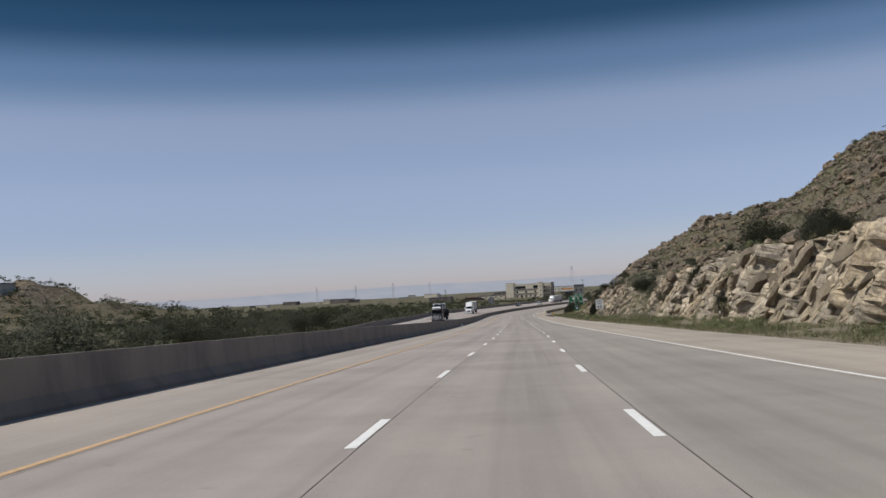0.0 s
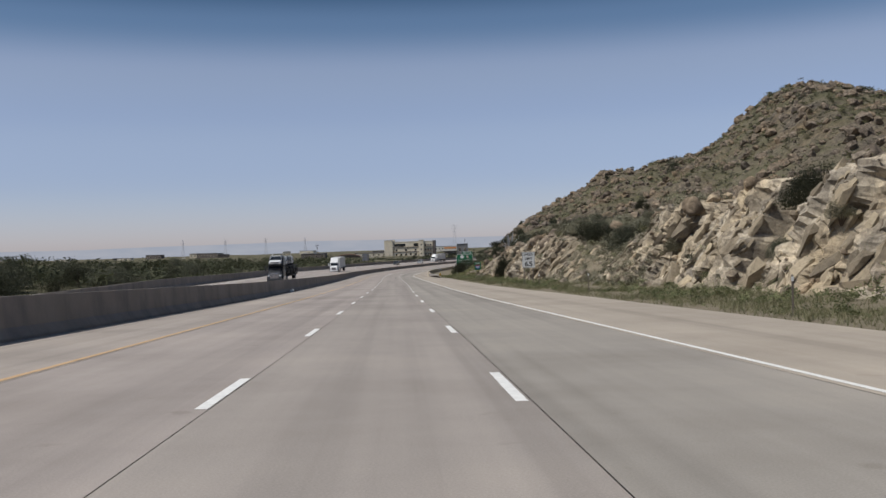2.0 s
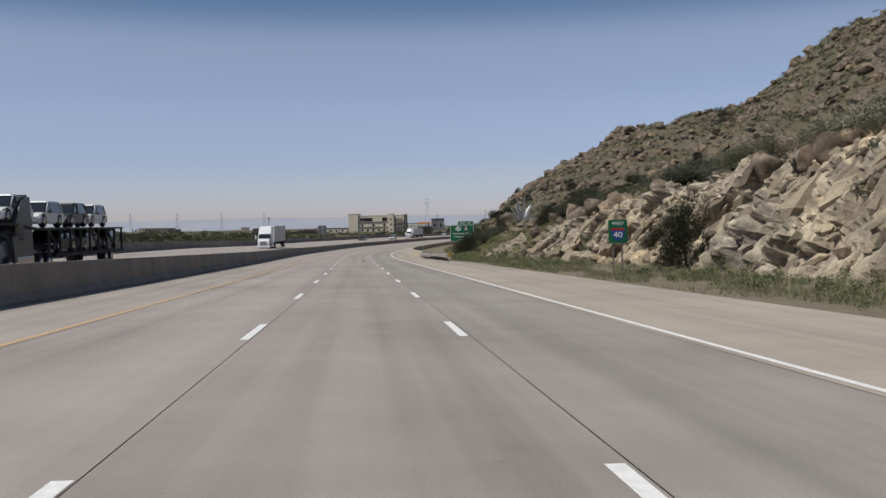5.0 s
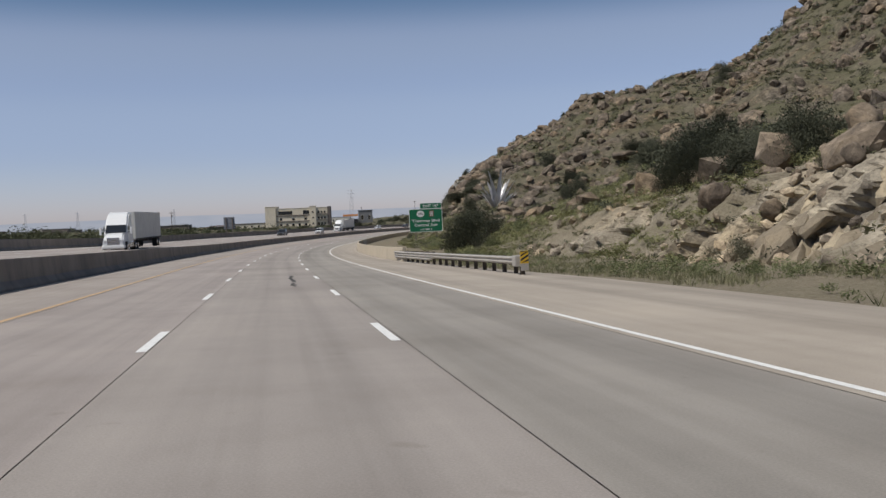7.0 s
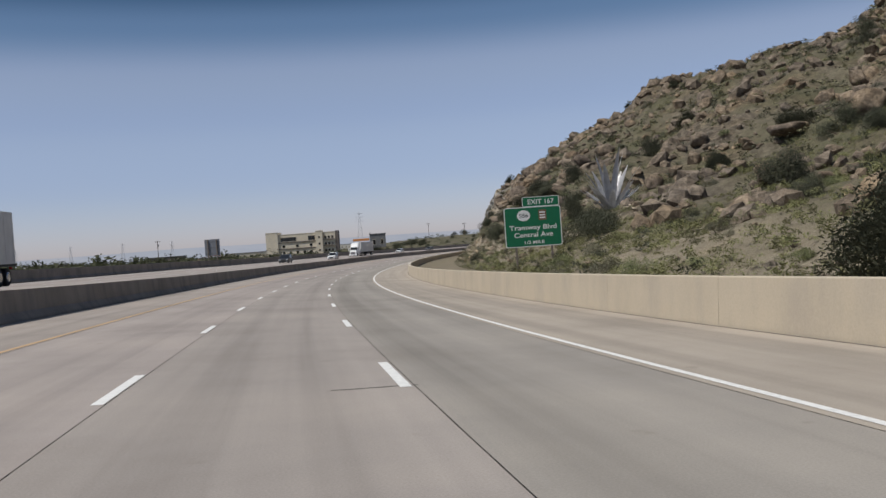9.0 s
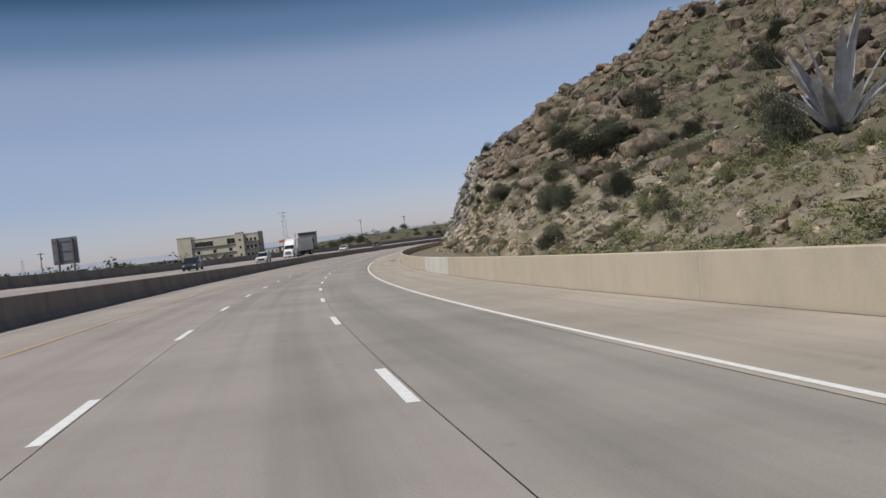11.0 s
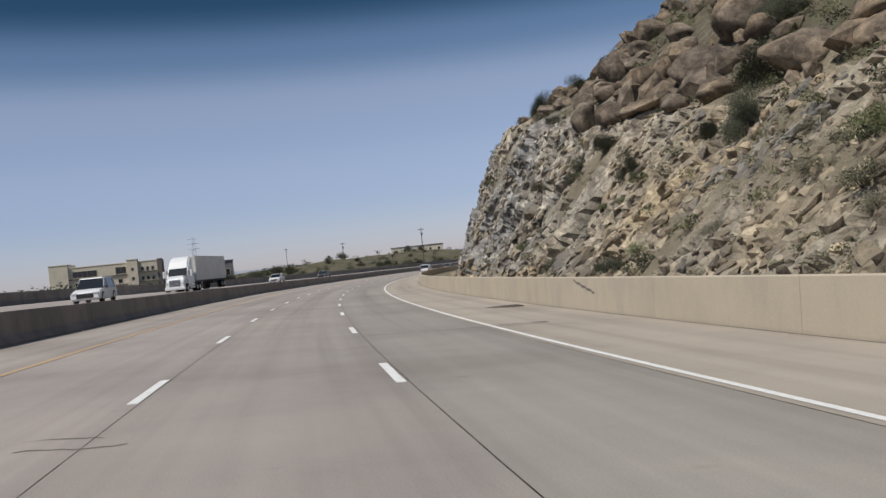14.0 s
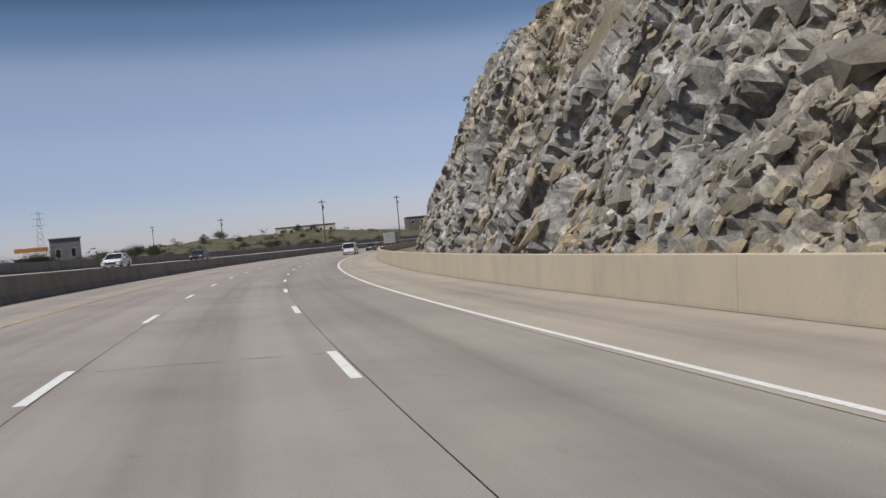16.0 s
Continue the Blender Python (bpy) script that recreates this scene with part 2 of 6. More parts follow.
_k, _g = np.interp(SG, STA, KAPPA), np.interp(SG, STA, GRADE)
_k[SG < -41] = 0.0
_i0 = int(np.argmin(abs(SG)))


def _run(d):
    c = np.concatenate([[0.0], np.cumsum((d[1:] + d[:-1]))])
    return c - c[_i0]


PSI = _run(_k) + PIN[3]
_m = (PSI[1:] + PSI[:-1]) / 2
XS = np.concatenate([[0.0], np.cumsum(-np.sin(_m) * 2)])
YS = np.concatenate([[0.0], np.cumsum(np.cos(_m) * 2)])
XS, YS, ZS = XS - XS[_i0] + PIN[0], YS - YS[_i0] + PIN[1], _run(_g) + PIN[2]
BS = np.interp(SG, STA, BANK)


def road_at(s, u, h=0.0):
    """World place(s) at station s, u metres to the right of the lane's middle, h above the road's surface."""
    s, u = np.asarray(s, float), np.asarray(u, float)
    x, y, z, p, b = (np.interp(s, SG, a) for a in (XS, YS, ZS, PSI, BS))
    lift = np.interp(s, [60, 120, 165, 260, 330], [-1.0, -0.75, 0.1, 0.75, 0.85]) * np.clip((-9.75 - u) / 0.3, 0, 1)     # the opposite carriageway sinks, then rises, to fit the camera's view over the median
    return np.stack(np.broadcast_arrays(x + u * np.cos(p), y + u * np.sin(p), z + np.clip(u, -30, 14) * b + h + lift), -1)


def heading(s):
    return math.degrees(float(np.interp(s, SG, PSI)))


def road_pose(s, u, h=0.0, turn=0.0):
    """A level pose on the road, x to the right and y along it."""
    p = road_at(s, u, h)
    return pose(float(p[0]), float(p[1]), float(p[2]), 0, 0, heading(s) + turn)


# ---- mesh helpers ----
def mesh_object(name, verts, faces, mat, parent=None, smooth=False, uvs=None):
    me = bpy.data.meshes.new(name)
    me.from_pydata([tuple(map(float, v)) for v in verts], [], faces)
    me.materials.append(mat)
    if smooth:
        me.polygons.foreach_set("use_smooth", [True] * len(me.polygons))
    if uvs is not None:
        layer = me.uv_layers.new(name="UVMap")
        idx = np.empty(len(me.loops), dtype=np.int32)
        me.loops.foreach_get("vertex_index", idx)
        layer.data.foreach_set("uv", np.asarray(uvs, np.float32)[idx].ravel())
    me.update()
    ob = new(name, me)
    if parent is not None:
        ob.parent = parent
    return ob


def part(name, bm, mat, parent, label="", smooth=False):
    me = bpy.data.meshes.new(name)
    bm.to_mesh(me)
    bm.free()
    me.materials.append(mat)
    if smooth:
        me.polygons.foreach_set("use_smooth", [True] * len(me.polygons))
    ob = new(name, me)
    ob.parent = parent
    if label:
        tagged(ob, label)
    return ob


def box(bm, x0, x1, y0, y1, z0, z1, bevel=0.0):
    r = bmesh.ops.create_cube(bm, size=1.0)
    vs = r["verts"]
    for v in vs:
        v.co = Vector(((x0 + x1) / 2 + v.co.x * (x1 - x0), (y0 + y1) / 2 + v.co.y * (y1 - y0), (z0 + z1) / 2 + v.co.z * (z1 - z0)))
    if bevel:
        es = list({e for v in vs for e in v.link_edges})
        bmesh.ops.bevel(bm, geom=es, offset=bevel, segments=2, affect="EDGES", profile=0.5)
    return bm


def tube(bm, p0, p1, r0, r1, seg=8):
    p0, p1 = Vector(p0), Vector(p1)
    d = p1 - p0
    m = Matrix.Translation((p0 + p1) / 2) @ d.to_track_quat("Z", "Y").to_matrix().to_4x4()
    bmesh.ops.create_cone(bm, cap_ends=True, segments=seg, radius1=r0, radius2=r1, depth=d.length, matrix=m)
    return bm


def strip(name, s0, s1, u0, u1, h, mat, parent=None, step=4.0, cols=1):
    """A thin paved strip along the road, with uv in metres and a skirt of its own thickness."""
    n = max(1, int(math.ceil((s1 - s0) / step)))
    ss = np.linspace(s0, s1, n + 1)
    verts, uvs, faces = [], [], []
    for s in ss:
        a = u0(s) if callable(u0) else u0
        b = u1(s) if callable(u1) else u1
        for j in range(cols + 1):
            u = a + (b - a) * j / cols
            verts.append(road_at(s, u, h))
            uvs.append((u, s))
    w = cols + 1
    for i in range(n):
        for j in range(cols):
            faces.append((i * w + j, i * w + j + 1, (i + 1) * w + j + 1, (i + 1) * w + j))
    return mesh_object(name, verts, faces, mat, parent, uvs=uvs)


def sweep(name, profile, s0, s1, mat, parent=None, step=4.0, closed=True, du=None):
    """A profile of (u, h), counter-clockwise seen ahead, drawn along the road."""
    n = max(1, int(math.ceil((s1 - s0) / step)))
    k = len(profile)
    verts, faces = [], []
    for s in np.linspace(s0, s1, n + 1):
        off = du(s) if du else 0.0
        for u, h in profile:
            verts.append(road_at(s, u + off, h))
    for i in range(n):
        for j in range(k if closed else k - 1):
            a, b = i * k + j, i * k + (j + 1) % k
            faces.append((a, b, b + k, a + k))
    if closed:
        faces.append(tuple(range(k))[::-1])
        faces.append(tuple(range(n * k, n * k + k)))
    return mesh_object(name, verts, faces, mat, parent)


# ---- the highway ----
S0, S1 = -120.0, 940.0
WHITE_U = lambda s: float(np.interp(s, [15, 115, 150], [6.95, 5.52, 5.40]))
LANE3_U = lambda s: float(np.interp(s, [15, 115, 150], [6.75, 5.30, 5.18]))
EDGE_U = lambda s: float(np.interp(s, [60, 105, 165, 240, 250, 290], [11.5, 11.1, 10.5, 11.5, 11.6, 9.5]))
road = tagged(new("road"), "wide grey concrete highway with worn painted lane lines", "road", kind="structure")
strip("joint_bed", S0, S1, -9.4, lambda s: EDGE_U(s) - 0.1, -0.035, JOINT, road, cols=6)
strip("lane", S0, S1, -5.42, -1.742, 0, LANE_A, road, cols=4)
strip("lane", S0, S1, -1.729, 1.942, 0, LANE_B, road, cols=4)
strip("lane", S0, S1, 1.955, LANE3_U, 0, LANE_C, road, cols=4)
strip("shoulder", S0, S1, -9.4, -5.44, 0, SHOULDER_INNER, road, cols=3)
strip("shoulder", S0, S1, lambda s: LANE3_U(s) + 0.02, EDGE_U, 0, SHOULDER, road, cols=4)
strip("yellow_edge_line", S0, S1, -5.65, -5.51, 0.006, YELLOW_PAINT, road)
strip("white_edge_line", S0, S1, lambda s: WHITE_U(s) - 0.062, lambda s: WHITE_U(s) + 0.062, 0.004, WHITE_PAINT, road)
DASH0, DASH = 10.79, 12.192
for k in range(-5, 70):
    for u in (-1.83, 1.83):
        strip("lane_dash", DASH0 + k * DASH, DASH0 + k * DASH + 3.05, u - 0.075, u + 0.075, 0.004, WHITE_PAINT, road, step=3.1)
far_road = tagged(new("road"), "opposite concrete carriageway beyond the median barrier", "road", kind="structure")
strip("lane", S0, S1, -25.9, -9.9, 0, LANE_A, far_road, cols=6)
strip("white_edge_line", S0, S1, -24.0, -23.86, 0.004, WHITE_PAINT, far_road)
strip("yellow_edge_line", S0, S1, -12.7, -12.55, 0.004, YELLOW_PAINT, far_road)
for k in range(-3, 70):
    for u in (-16.3, -20.0):
        strip("lane_dash", DASH0 + k * DASH, DASH0 + k * DASH + 3.05, u - 0.06, u + 0.06, 0.004, WHITE_PAINT, far_road, step=3.1)

median = tagged(new("median_barrier"), "long stained dark concrete median barrier", "barrier", kind="structure")
far_barrier = tagged(new("roadside_barrier"), "long concrete barrier beyond the opposite lanes", "barrier", kind="structure")
MED = [(-0.32, -0.05), (0.32, -0.05), (0.32, 0.08), (0.14, 0.33), (0.08, 1.13), (-0.08, 1.13), (-0.14, 0.33), (-0.32, 0.08)]
for k in range(53):
    a = S0 + k * 20
    sweep("barrier_section", [(u - 9.55, h) for u, h in MED], a, a + 19.985, MEDIAN, median)
    if a > 50:
        sweep("barrier_section", [(u - 26.4, h) for u, h in MED], a, a + 19.985, MEDIAN, far_barrier)

# ---- terrain: hill with the road cut, verge, plain ----
HS = np.array([-120, 60, 85, 110, 128, 143, 173, 200, 245, 300, 360, 410, 440, 490, 530, 560, 600, 680, 800.0])
TOE = np.array([17.5, 17.2, 17.2, 17.2, 17.2, 17.2, 17.5, 17.5, 18, 18, 20, 18, 17.5, 17.2, 16, 15, 14.5, 14, 14])
TOP_U = np.array([21, 20.5, 20.5, 20.5, 20.5, 20.5, 21, 22, 22, 22, 28, 27, 26, 27, 25, 23, 22.5, 24, 24.0])
TOP_H = np.array([6, 6, 6.3, 6, 5.8, 2.8, 5.4, 6.4, 4, 2.4, 2.6, 5, 8, 10, 14.5, 19.5, 19.5, 13, 8.0])
H50 = np.array([8, 8, 8, 8, 8, 7.5, 8.5, 10, 10.5, 9.5, 7, 10, 15.5, 23, 30, 33, 28, 18, 10.0])
H85 = np.array([9, 9, 9, 9, 9, 9, 10, 11, 11, 11, 12, 19.5, 25, 36, 42.5, 44.5, 43, 26, 14.0])
H130 = np.array([10, 10, 10, 11, 11, 12, 13, 15, 18, 21, 25, 31, 37, 45, 50, 51, 45, 31, 18.0])
H180 = np.array([10, 10, 10, 11, 12, 13, 16, 20, 27, 33, 42, 53, 63, 73, 80, 76, 61, 38, 22.0])
H300 = np.array([8, 8, 8, 9, 10, 11, 14, 18, 25, 32, 40, 50, 55, 58, 58, 52, 42, 30, 18.0])
CRAG = np.array([1, 1, 1, 1, 0.85, 0.45, 0.85, 0.95, 0.75, 0.2, 0.15, 0.44, 0.52, 0.8, 1.0, 1.1, 1.1, 1, 0.6])


def hill_base(s, u):
    """Height over the road's middle line, before rock relief, and how much of it is bare rock; right of the road."""
    t, b, c = np.interp(s, HS, TOE), np.interp(s, HS, TOP_U), np.interp(s, HS, TOP_H)
    us = (t, b, 50.0, 82.0, 117.0, 158.0, 300.0, 420.0)
    hs = (0.3, c, np.interp(s, HS, H50), np.interp(s, HS, H85), np.interp(s, HS, H130), np.interp(s, HS, H180), np.interp(s, HS, H300), 0.0)
    if u <= us[0]:
        return 0.3 * max(0.0, (u - 13.5) / (us[0] - 13.5)) if u > 13.5 else 0.0
    for i in range(7):
        if u <= us[i + 1]:
            f = (u - us[i]) / (us[i + 1] - us[i])
            if i >= 1:
                f = f * 0.6 + 0.4 * (f * f * (3 - 2 * f))
            return hs[i] + (hs[i + 1] - hs[i]) * f
    return 0.0


def blocks(s, u, h, size, lean=0.5, tall=1.9):
    """Jointed rock: one random step to each cell, each with its own tilt, and a crack between the cells."""
    q = Vector(((s + lean * h) / size, u / (size * 3.2), h / (size * tall)))
    d, pts = noise.voronoi(q)
    c = pts[0]
    r = noise.cell(c * 7.31 + Vector((3.7, 1.1, 5.9)))
    tilt = (q - c).dot(noise.cell_vector(c * 3.17) - Vector((0.5, 0.5, 0.5)))
    edge = min(1.0, (d[1] - d[0]) / 0.16)
    return (r - 0.5) + tilt * 0.7 - 0.45 * (1 - edge) ** 2


def right_ground(s, u):
    """Place of the ground right of the road, and its cover: bare rock, grey rock, weathered."""
    h = hill_base(s, u)
    t, b = float(np.interp(s, HS, TOE)), float(np.interp(s, HS, TOP_U))
    cut = max(0.0, min(1.0, (u - t + 0.6) / 1.0)) * max(0.0, min(1.0, (b + 9 - u) / 8.0))
    crag = float(np.interp(s, HS, CRAG))
    x, y, z = (float(v) for v in road_at(s, u, h))
    v = Vector((x, y, z))
    rock = cut * min(1.0, crag)
    du = 0.0
    up = max(0.0, min(1.0, (u - b) / 8.0))
    n1 = noise.fractal(v * 0.045, 1.0, 2.0, 4)
    n2 = noise.fractal(v * 0.22, 0.9, 2.0, 4)
    if cut > 0.01:
        patch = max(0.0, min(1.0, crag * 1.3 - 0.2 + 1.5 * noise.noise(Vector((s * 0.10 + 0.05 * h, u * 0.12, h * 0.11))) + 0.3 * n2))
        ws, wu, wh = s + 0.35 * n2, u + 0.3 * n2, h + 0.3 * n2
        e = blocks(ws, wu, wh, 2.7, 0.45, 2.8) * 1.05 + blocks(ws, wu, wh, 1.15, 0.45, 1.7) * 0.3 + 0.34 * noise.fractal(v * 0.9, 0.7, 2.0, 4)
        e += n1 * 0.9
        k = cut * (0.22 + 0.78 * patch) * float(np.interp(s, [280, 300, 436, 456], [1, 0.35, 0.35, 1]))
        du = -e * k * 0.95
        h += e * k * 0.22
        rock *= max(0.0, min(1.0, (patch - 0.12) * 3.5))
    if up > 0.01:
        k = min(1.0, (u - b) / 60.0)
        h += up * (n1 * (0.8 + 2.6 * k) + n2 * (0.5 + 0.5 * k))
        m = noise.fractal(Vector((x, y, 0)) * 0.06 + Vector((9, 4, 2)), 0.9, 2.0, 4)
        rock = max(rock, up * max(0.0, min(1.0, 0.28 + m * 1.7 + 0.2 * k)))
        if m > -0.1:
            h += up * max(0.0, blocks(x, y * 3.2, z, 3.2, 0.0, 1.2)) * 1.8 * min(1.0, (m + 0.1) * 3)
        g = math.exp(-((s - 550) / 13.0) ** 2 - ((u - 71) / 8.0) ** 2) + 0.9 * math.exp(-((s - 530) / 18.0) ** 2 - ((u - 168) / 12.0) ** 2)
        h += 4.0 * g * (1 + 0.8 * n2)
        rock = min(1.0, rock + g)
    if u < t:
        h += 0.10 * n2 * min(1.0, max(0.0, (u - 11.8) / 2))
    p = road_at(s, u + du, h)
    p[2] -= 0.06 * max(0.0, min(1.0, (EDGE_U(s) + 0.5 - u) / 0.6))
    grey = max(0.0, min(1.0, (s - 495) / 40.0)) * max(0.0, min(1.0, 1.25 - h / 26.0 + 1.2 * n1)) if s > 495 else 0.0
    return p, (rock, grey, up)


def left_ground(s, u):
    """Rolling desert left of the road."""
    v = -u - 26.5
    x, y, z = (float(a) for a in road_at(s, u, 0.0))
    n1 = noise.fractal(Vector((x, y, 0)) * 0.010, 1.0, 2.0, 4)
    f = min(1.0, max(0.0, v / 40.0))
    z += (1.2 - 1.8 * math.exp(-((y - 760) / 150) ** 2)) * f + n1 * 3.2 * f - 0.25
    g = math.exp(-((x + 208) / 58) ** 2 - ((y - 300) / 60) ** 2)
    z += g * (15 + 7 * noise.fractal(Vector((x, y, 0)) * 0.05, 1.0, 2.0, 4))
    z += 7.5 * min(1.0, max(0.0, (x + 10) / 70.0)) * math.exp(-((y - 860) / 190) ** 2) * min(1.0, max(0.0, (v - 12) / 70.0))
    return (x, y, z), (max(0.0, min(1.0, 2.2 * g * (0.6 + noise.noise(Vector((x, y, 0)) * 0.09)))), 0.0, 1.0)


def sheet(name, ss, cols_of, fn, mat, label):
    verts, cols, faces = [], [], []
    for s in ss:
        us = cols_of(float(s))
        for u in us:
            p, r = fn(float(s), float(u))
            verts.append(p)
            cols.append(r)
    w = len(us)
    for i in range(len(ss) - 1):
        for j in range(w - 1):
            a = i * w + j
            faces.append((a, a + 1, a + 1 + w, a + w))
    ob = mesh_object(name, verts, faces, mat, smooth=True)
    col = ob.data.color_attributes.new("cover", "FLOAT_COLOR", "POINT")
    arr = np.ones((len(verts), 4), np.float32)
    arr[:, :3] = np.array(cols, np.float32)
    col.data.foreach_set("color", arr.ravel())
    first = arr[np.array([f[0] for f in faces])]
    ob.data.polygons.foreach_set("use_smooth", (first[:, 0] < 0.25) | (first[:, 2] > 0.3))
    return tagged(ob, label, "ground", kind="structure")


def right_cols(s):
    t, b = float(np.interp(s, HS, TOE)), float(np.interp(s, HS, TOP_U))
    return np.concatenate([np.linspace(9.2, t - 0.6, 9)[:-1], np.linspace(t - 0.6, b + 1.5, 50)[:-1], np.linspace(b + 1.5, 45, 22)[:-1], np.arange(45, 75, 1.9), np.arange(75, 210, 3.4), np.arange(210, 421, 14.0)])


LEFT_COLS = np.concatenate([-np.arange(26.2, 60, 3.0), -np.arange(60, 260, 5.0), -np.arange(260, 420, 12.0)])
s_fine = np.concatenate([np.arange(-120, 30, 5.0), np.arange(30, 100, 0.7), np.arange(100, 260, 0.3), np.arange(260, 385, 0.9), np.arange(385, 480, 0.36), np.arange(480, 600, 0.34), np.arange(600, 640, 1.0), np.arange(640, 941, 5.0)])
sheet("ground", s_fine, right_cols, right_ground, GROUND, "rocky desert hillside with a blasted granite road cut")
sheet("ground", np.arange(-300, 941, 6.0), lambda s: LEFT_COLS, left_ground, GROUND, "rolling desert plain with scattered scrub beyond the highway")


def far_plain():
    """One sheet to the horizon, lower than the near ground where they overlap."""
    verts, faces = [], []
    rr = np.concatenate([np.arange(0, 900, 60.0), np.geomspace(900, 4700, 30)])
    nn = 180
    for r in rr:
        for k in range(nn):
            a = 2 * math.pi * k / nn
            x, y = r * math.sin(a), 250 + r * math.cos(a)
            z = float(np.interp(y, [-600, 0, 300, 500, 750, 950, 1500, 3000], [2, -4, -22, -24, -24, -22, -16, -34]))
            z += noise.fractal(Vector((x, y, 0)) * 0.004, 1.0, 2.0, 4) * 4 * min(1, r / 500)
            if x > 20 and y < 640:
                z -= 14
            verts.append((x, y, z))
    for i in range(len(rr) - 1):
        for k in range(nn):
            b = (k + 1) % nn
            faces.append((i * nn + k, (i + 1) * nn + k, (i + 1) * nn + b, i * nn + b))
    ob = mesh_object("ground", verts, faces, GROUND)
    col = ob.data.color_attributes.new("cover", "FLOAT_COLOR", "POINT")
    arr = np.zeros((len(verts), 4), np.float32)
    arr[:, 2] = 1.0
    col.data.foreach_set("color", arr.ravel())
    tagged(ob, "wide desert plain reaching towards distant mesas", "ground", kind="structure")


# distance haze put into a self-glowing colour, no lamp behind it
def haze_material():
    m = bpy.data.materials.new("mesa_haze_glow")
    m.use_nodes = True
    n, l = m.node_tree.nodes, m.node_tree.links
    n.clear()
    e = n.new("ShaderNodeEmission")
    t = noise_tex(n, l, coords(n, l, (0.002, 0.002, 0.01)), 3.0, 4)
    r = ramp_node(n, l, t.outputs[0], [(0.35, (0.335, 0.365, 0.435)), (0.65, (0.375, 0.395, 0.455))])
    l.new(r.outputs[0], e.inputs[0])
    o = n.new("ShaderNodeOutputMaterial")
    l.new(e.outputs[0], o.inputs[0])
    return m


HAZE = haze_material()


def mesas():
    """The distant ridge that closes the view, its haze painted as a glowing blue-grey."""
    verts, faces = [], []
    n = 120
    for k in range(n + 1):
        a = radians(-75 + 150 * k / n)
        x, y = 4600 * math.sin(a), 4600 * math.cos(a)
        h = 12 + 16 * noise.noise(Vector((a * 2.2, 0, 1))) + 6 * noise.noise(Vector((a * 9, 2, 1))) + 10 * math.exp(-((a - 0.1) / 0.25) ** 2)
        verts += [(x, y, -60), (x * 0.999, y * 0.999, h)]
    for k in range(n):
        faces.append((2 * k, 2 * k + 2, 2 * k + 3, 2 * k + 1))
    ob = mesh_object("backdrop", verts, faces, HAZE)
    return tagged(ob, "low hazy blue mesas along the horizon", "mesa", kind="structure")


far_plain()
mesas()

# ---- concrete wall at the foot of the hill ----
wall = tagged(new("retaining_wall"), "long low tan concrete barrier wall below the rocky hill", "wall", kind="structure")
WALLP = [(0.30, -0.3), (0.30, 1.06), (0.05, 1.06), (0.03, 1.04), (-0.02, 0.06), (-0.02, -0.3)]
for k in range(85):
    a = 284 + k * 7.0
    sweep("wall_panel", [(u + 9.32, h) for u, h in WALLP][::-1], a, a + 6.985, WALL_GREY if k in (16, 17) else WALL_TAN, wall, step=3.6)

# dark strip paints the dirt line and shadow gap at the wall's foot
strip("dirt_seam", 284, 875, 9.225, 9.302, 0.005, JOINT, wall, step=3.6)

# thin dark diagonal strip lying just off the wall's face
diagonal = []
for k in range(13):
    f = k / 12
    wob = 0.03 * math.sin(k * 2.1)
    diagonal += [road_at(466.1 - 2.2 * f, 9.32 - 0.006, 0.99 - 0.38 * f + wob), road_at(466.1 - 2.2 * f, 9.32 - 0.010, 0.955 - 0.40 * f + wob)]
mesh_object("wall_crack", diagonal, [(2 * k, 2 * k + 1, 2 * k + 3, 2 * k + 2) for k in range(12)], JOINT, wall)

# ---- rocks, growth ----
def leaf_material(name, dark, light):
    m, n, l, b = material(name, 0.75, 0, 0.2)
    g = n.new("ShaderNodeNewGeometry")
    o = n.new("ShaderNodeObjectInfo")
    r = ramp_node(n, l, g.outputs["Random Per Island"], [(0.0, dark), (1.0, light)])
    h = n.new("ShaderNodeHueSaturation")
    mr = n.new("ShaderNodeMapRange")
    mr.inputs["To Min"].default_value, mr.inputs["To Max"].default_value = 0.75, 1.2
    l.new(o.outputs["Random"], mr.inputs[0])
    l.new(mr.outputs[0], h.inputs["Value"])
    l.new(r.outputs[0], h.inputs["Color"])
    l.new(h.outputs[0], b.inputs["Base Color"])
    tr = n.new("ShaderNodeBsdfTranslucent")
    l.new(h.outputs[0], tr.inputs[0])
    mx = n.new("ShaderNodeMixShader")
    mx.inputs[0].default_value = 0.25
    l.new(b.outputs[0], mx.inputs[1])
    l.new(tr.outputs[0], mx.inputs[2])
    l.new(mx.outputs[0], n["Material Output"].inputs[0])
    return m


LEAF_JUNIPER = leaf_material("juniper_leaves", (0.050, 0.054, 0.036), (0.092, 0.096, 0.064))
LEAF_SAGE = leaf_material("sage_leaves", (0.120, 0.118, 0.080), (0.270, 0.255, 0.180))
LEAF_HILL = leaf_material("hill_bunchgrass", (0.115, 0.116, 0.062), (0.255, 0.245, 0.145))
LEAF_GREEN = leaf_material("desert_shrub_leaves", (0.088, 0.102, 0.048), (0.215, 0.228, 0.115))
LEAF_GRASS = leaf_material("slope_grass", (0.115, 0.125, 0.055), (0.270, 0.265, 0.130))
LEAF_SCRUB = leaf_material("plain_scrub_leaves", (0.040, 0.048, 0.028), (0.110, 0.116, 0.068))
GRASS_MAT = leaf_material("verge_grass", (0.150, 0.160, 0.080), (0.340, 0.315, 0.195))
BARK = plain("dry_bark", (0.10, 0.075, 0.055), 0.9)
rng = random.Random(11)


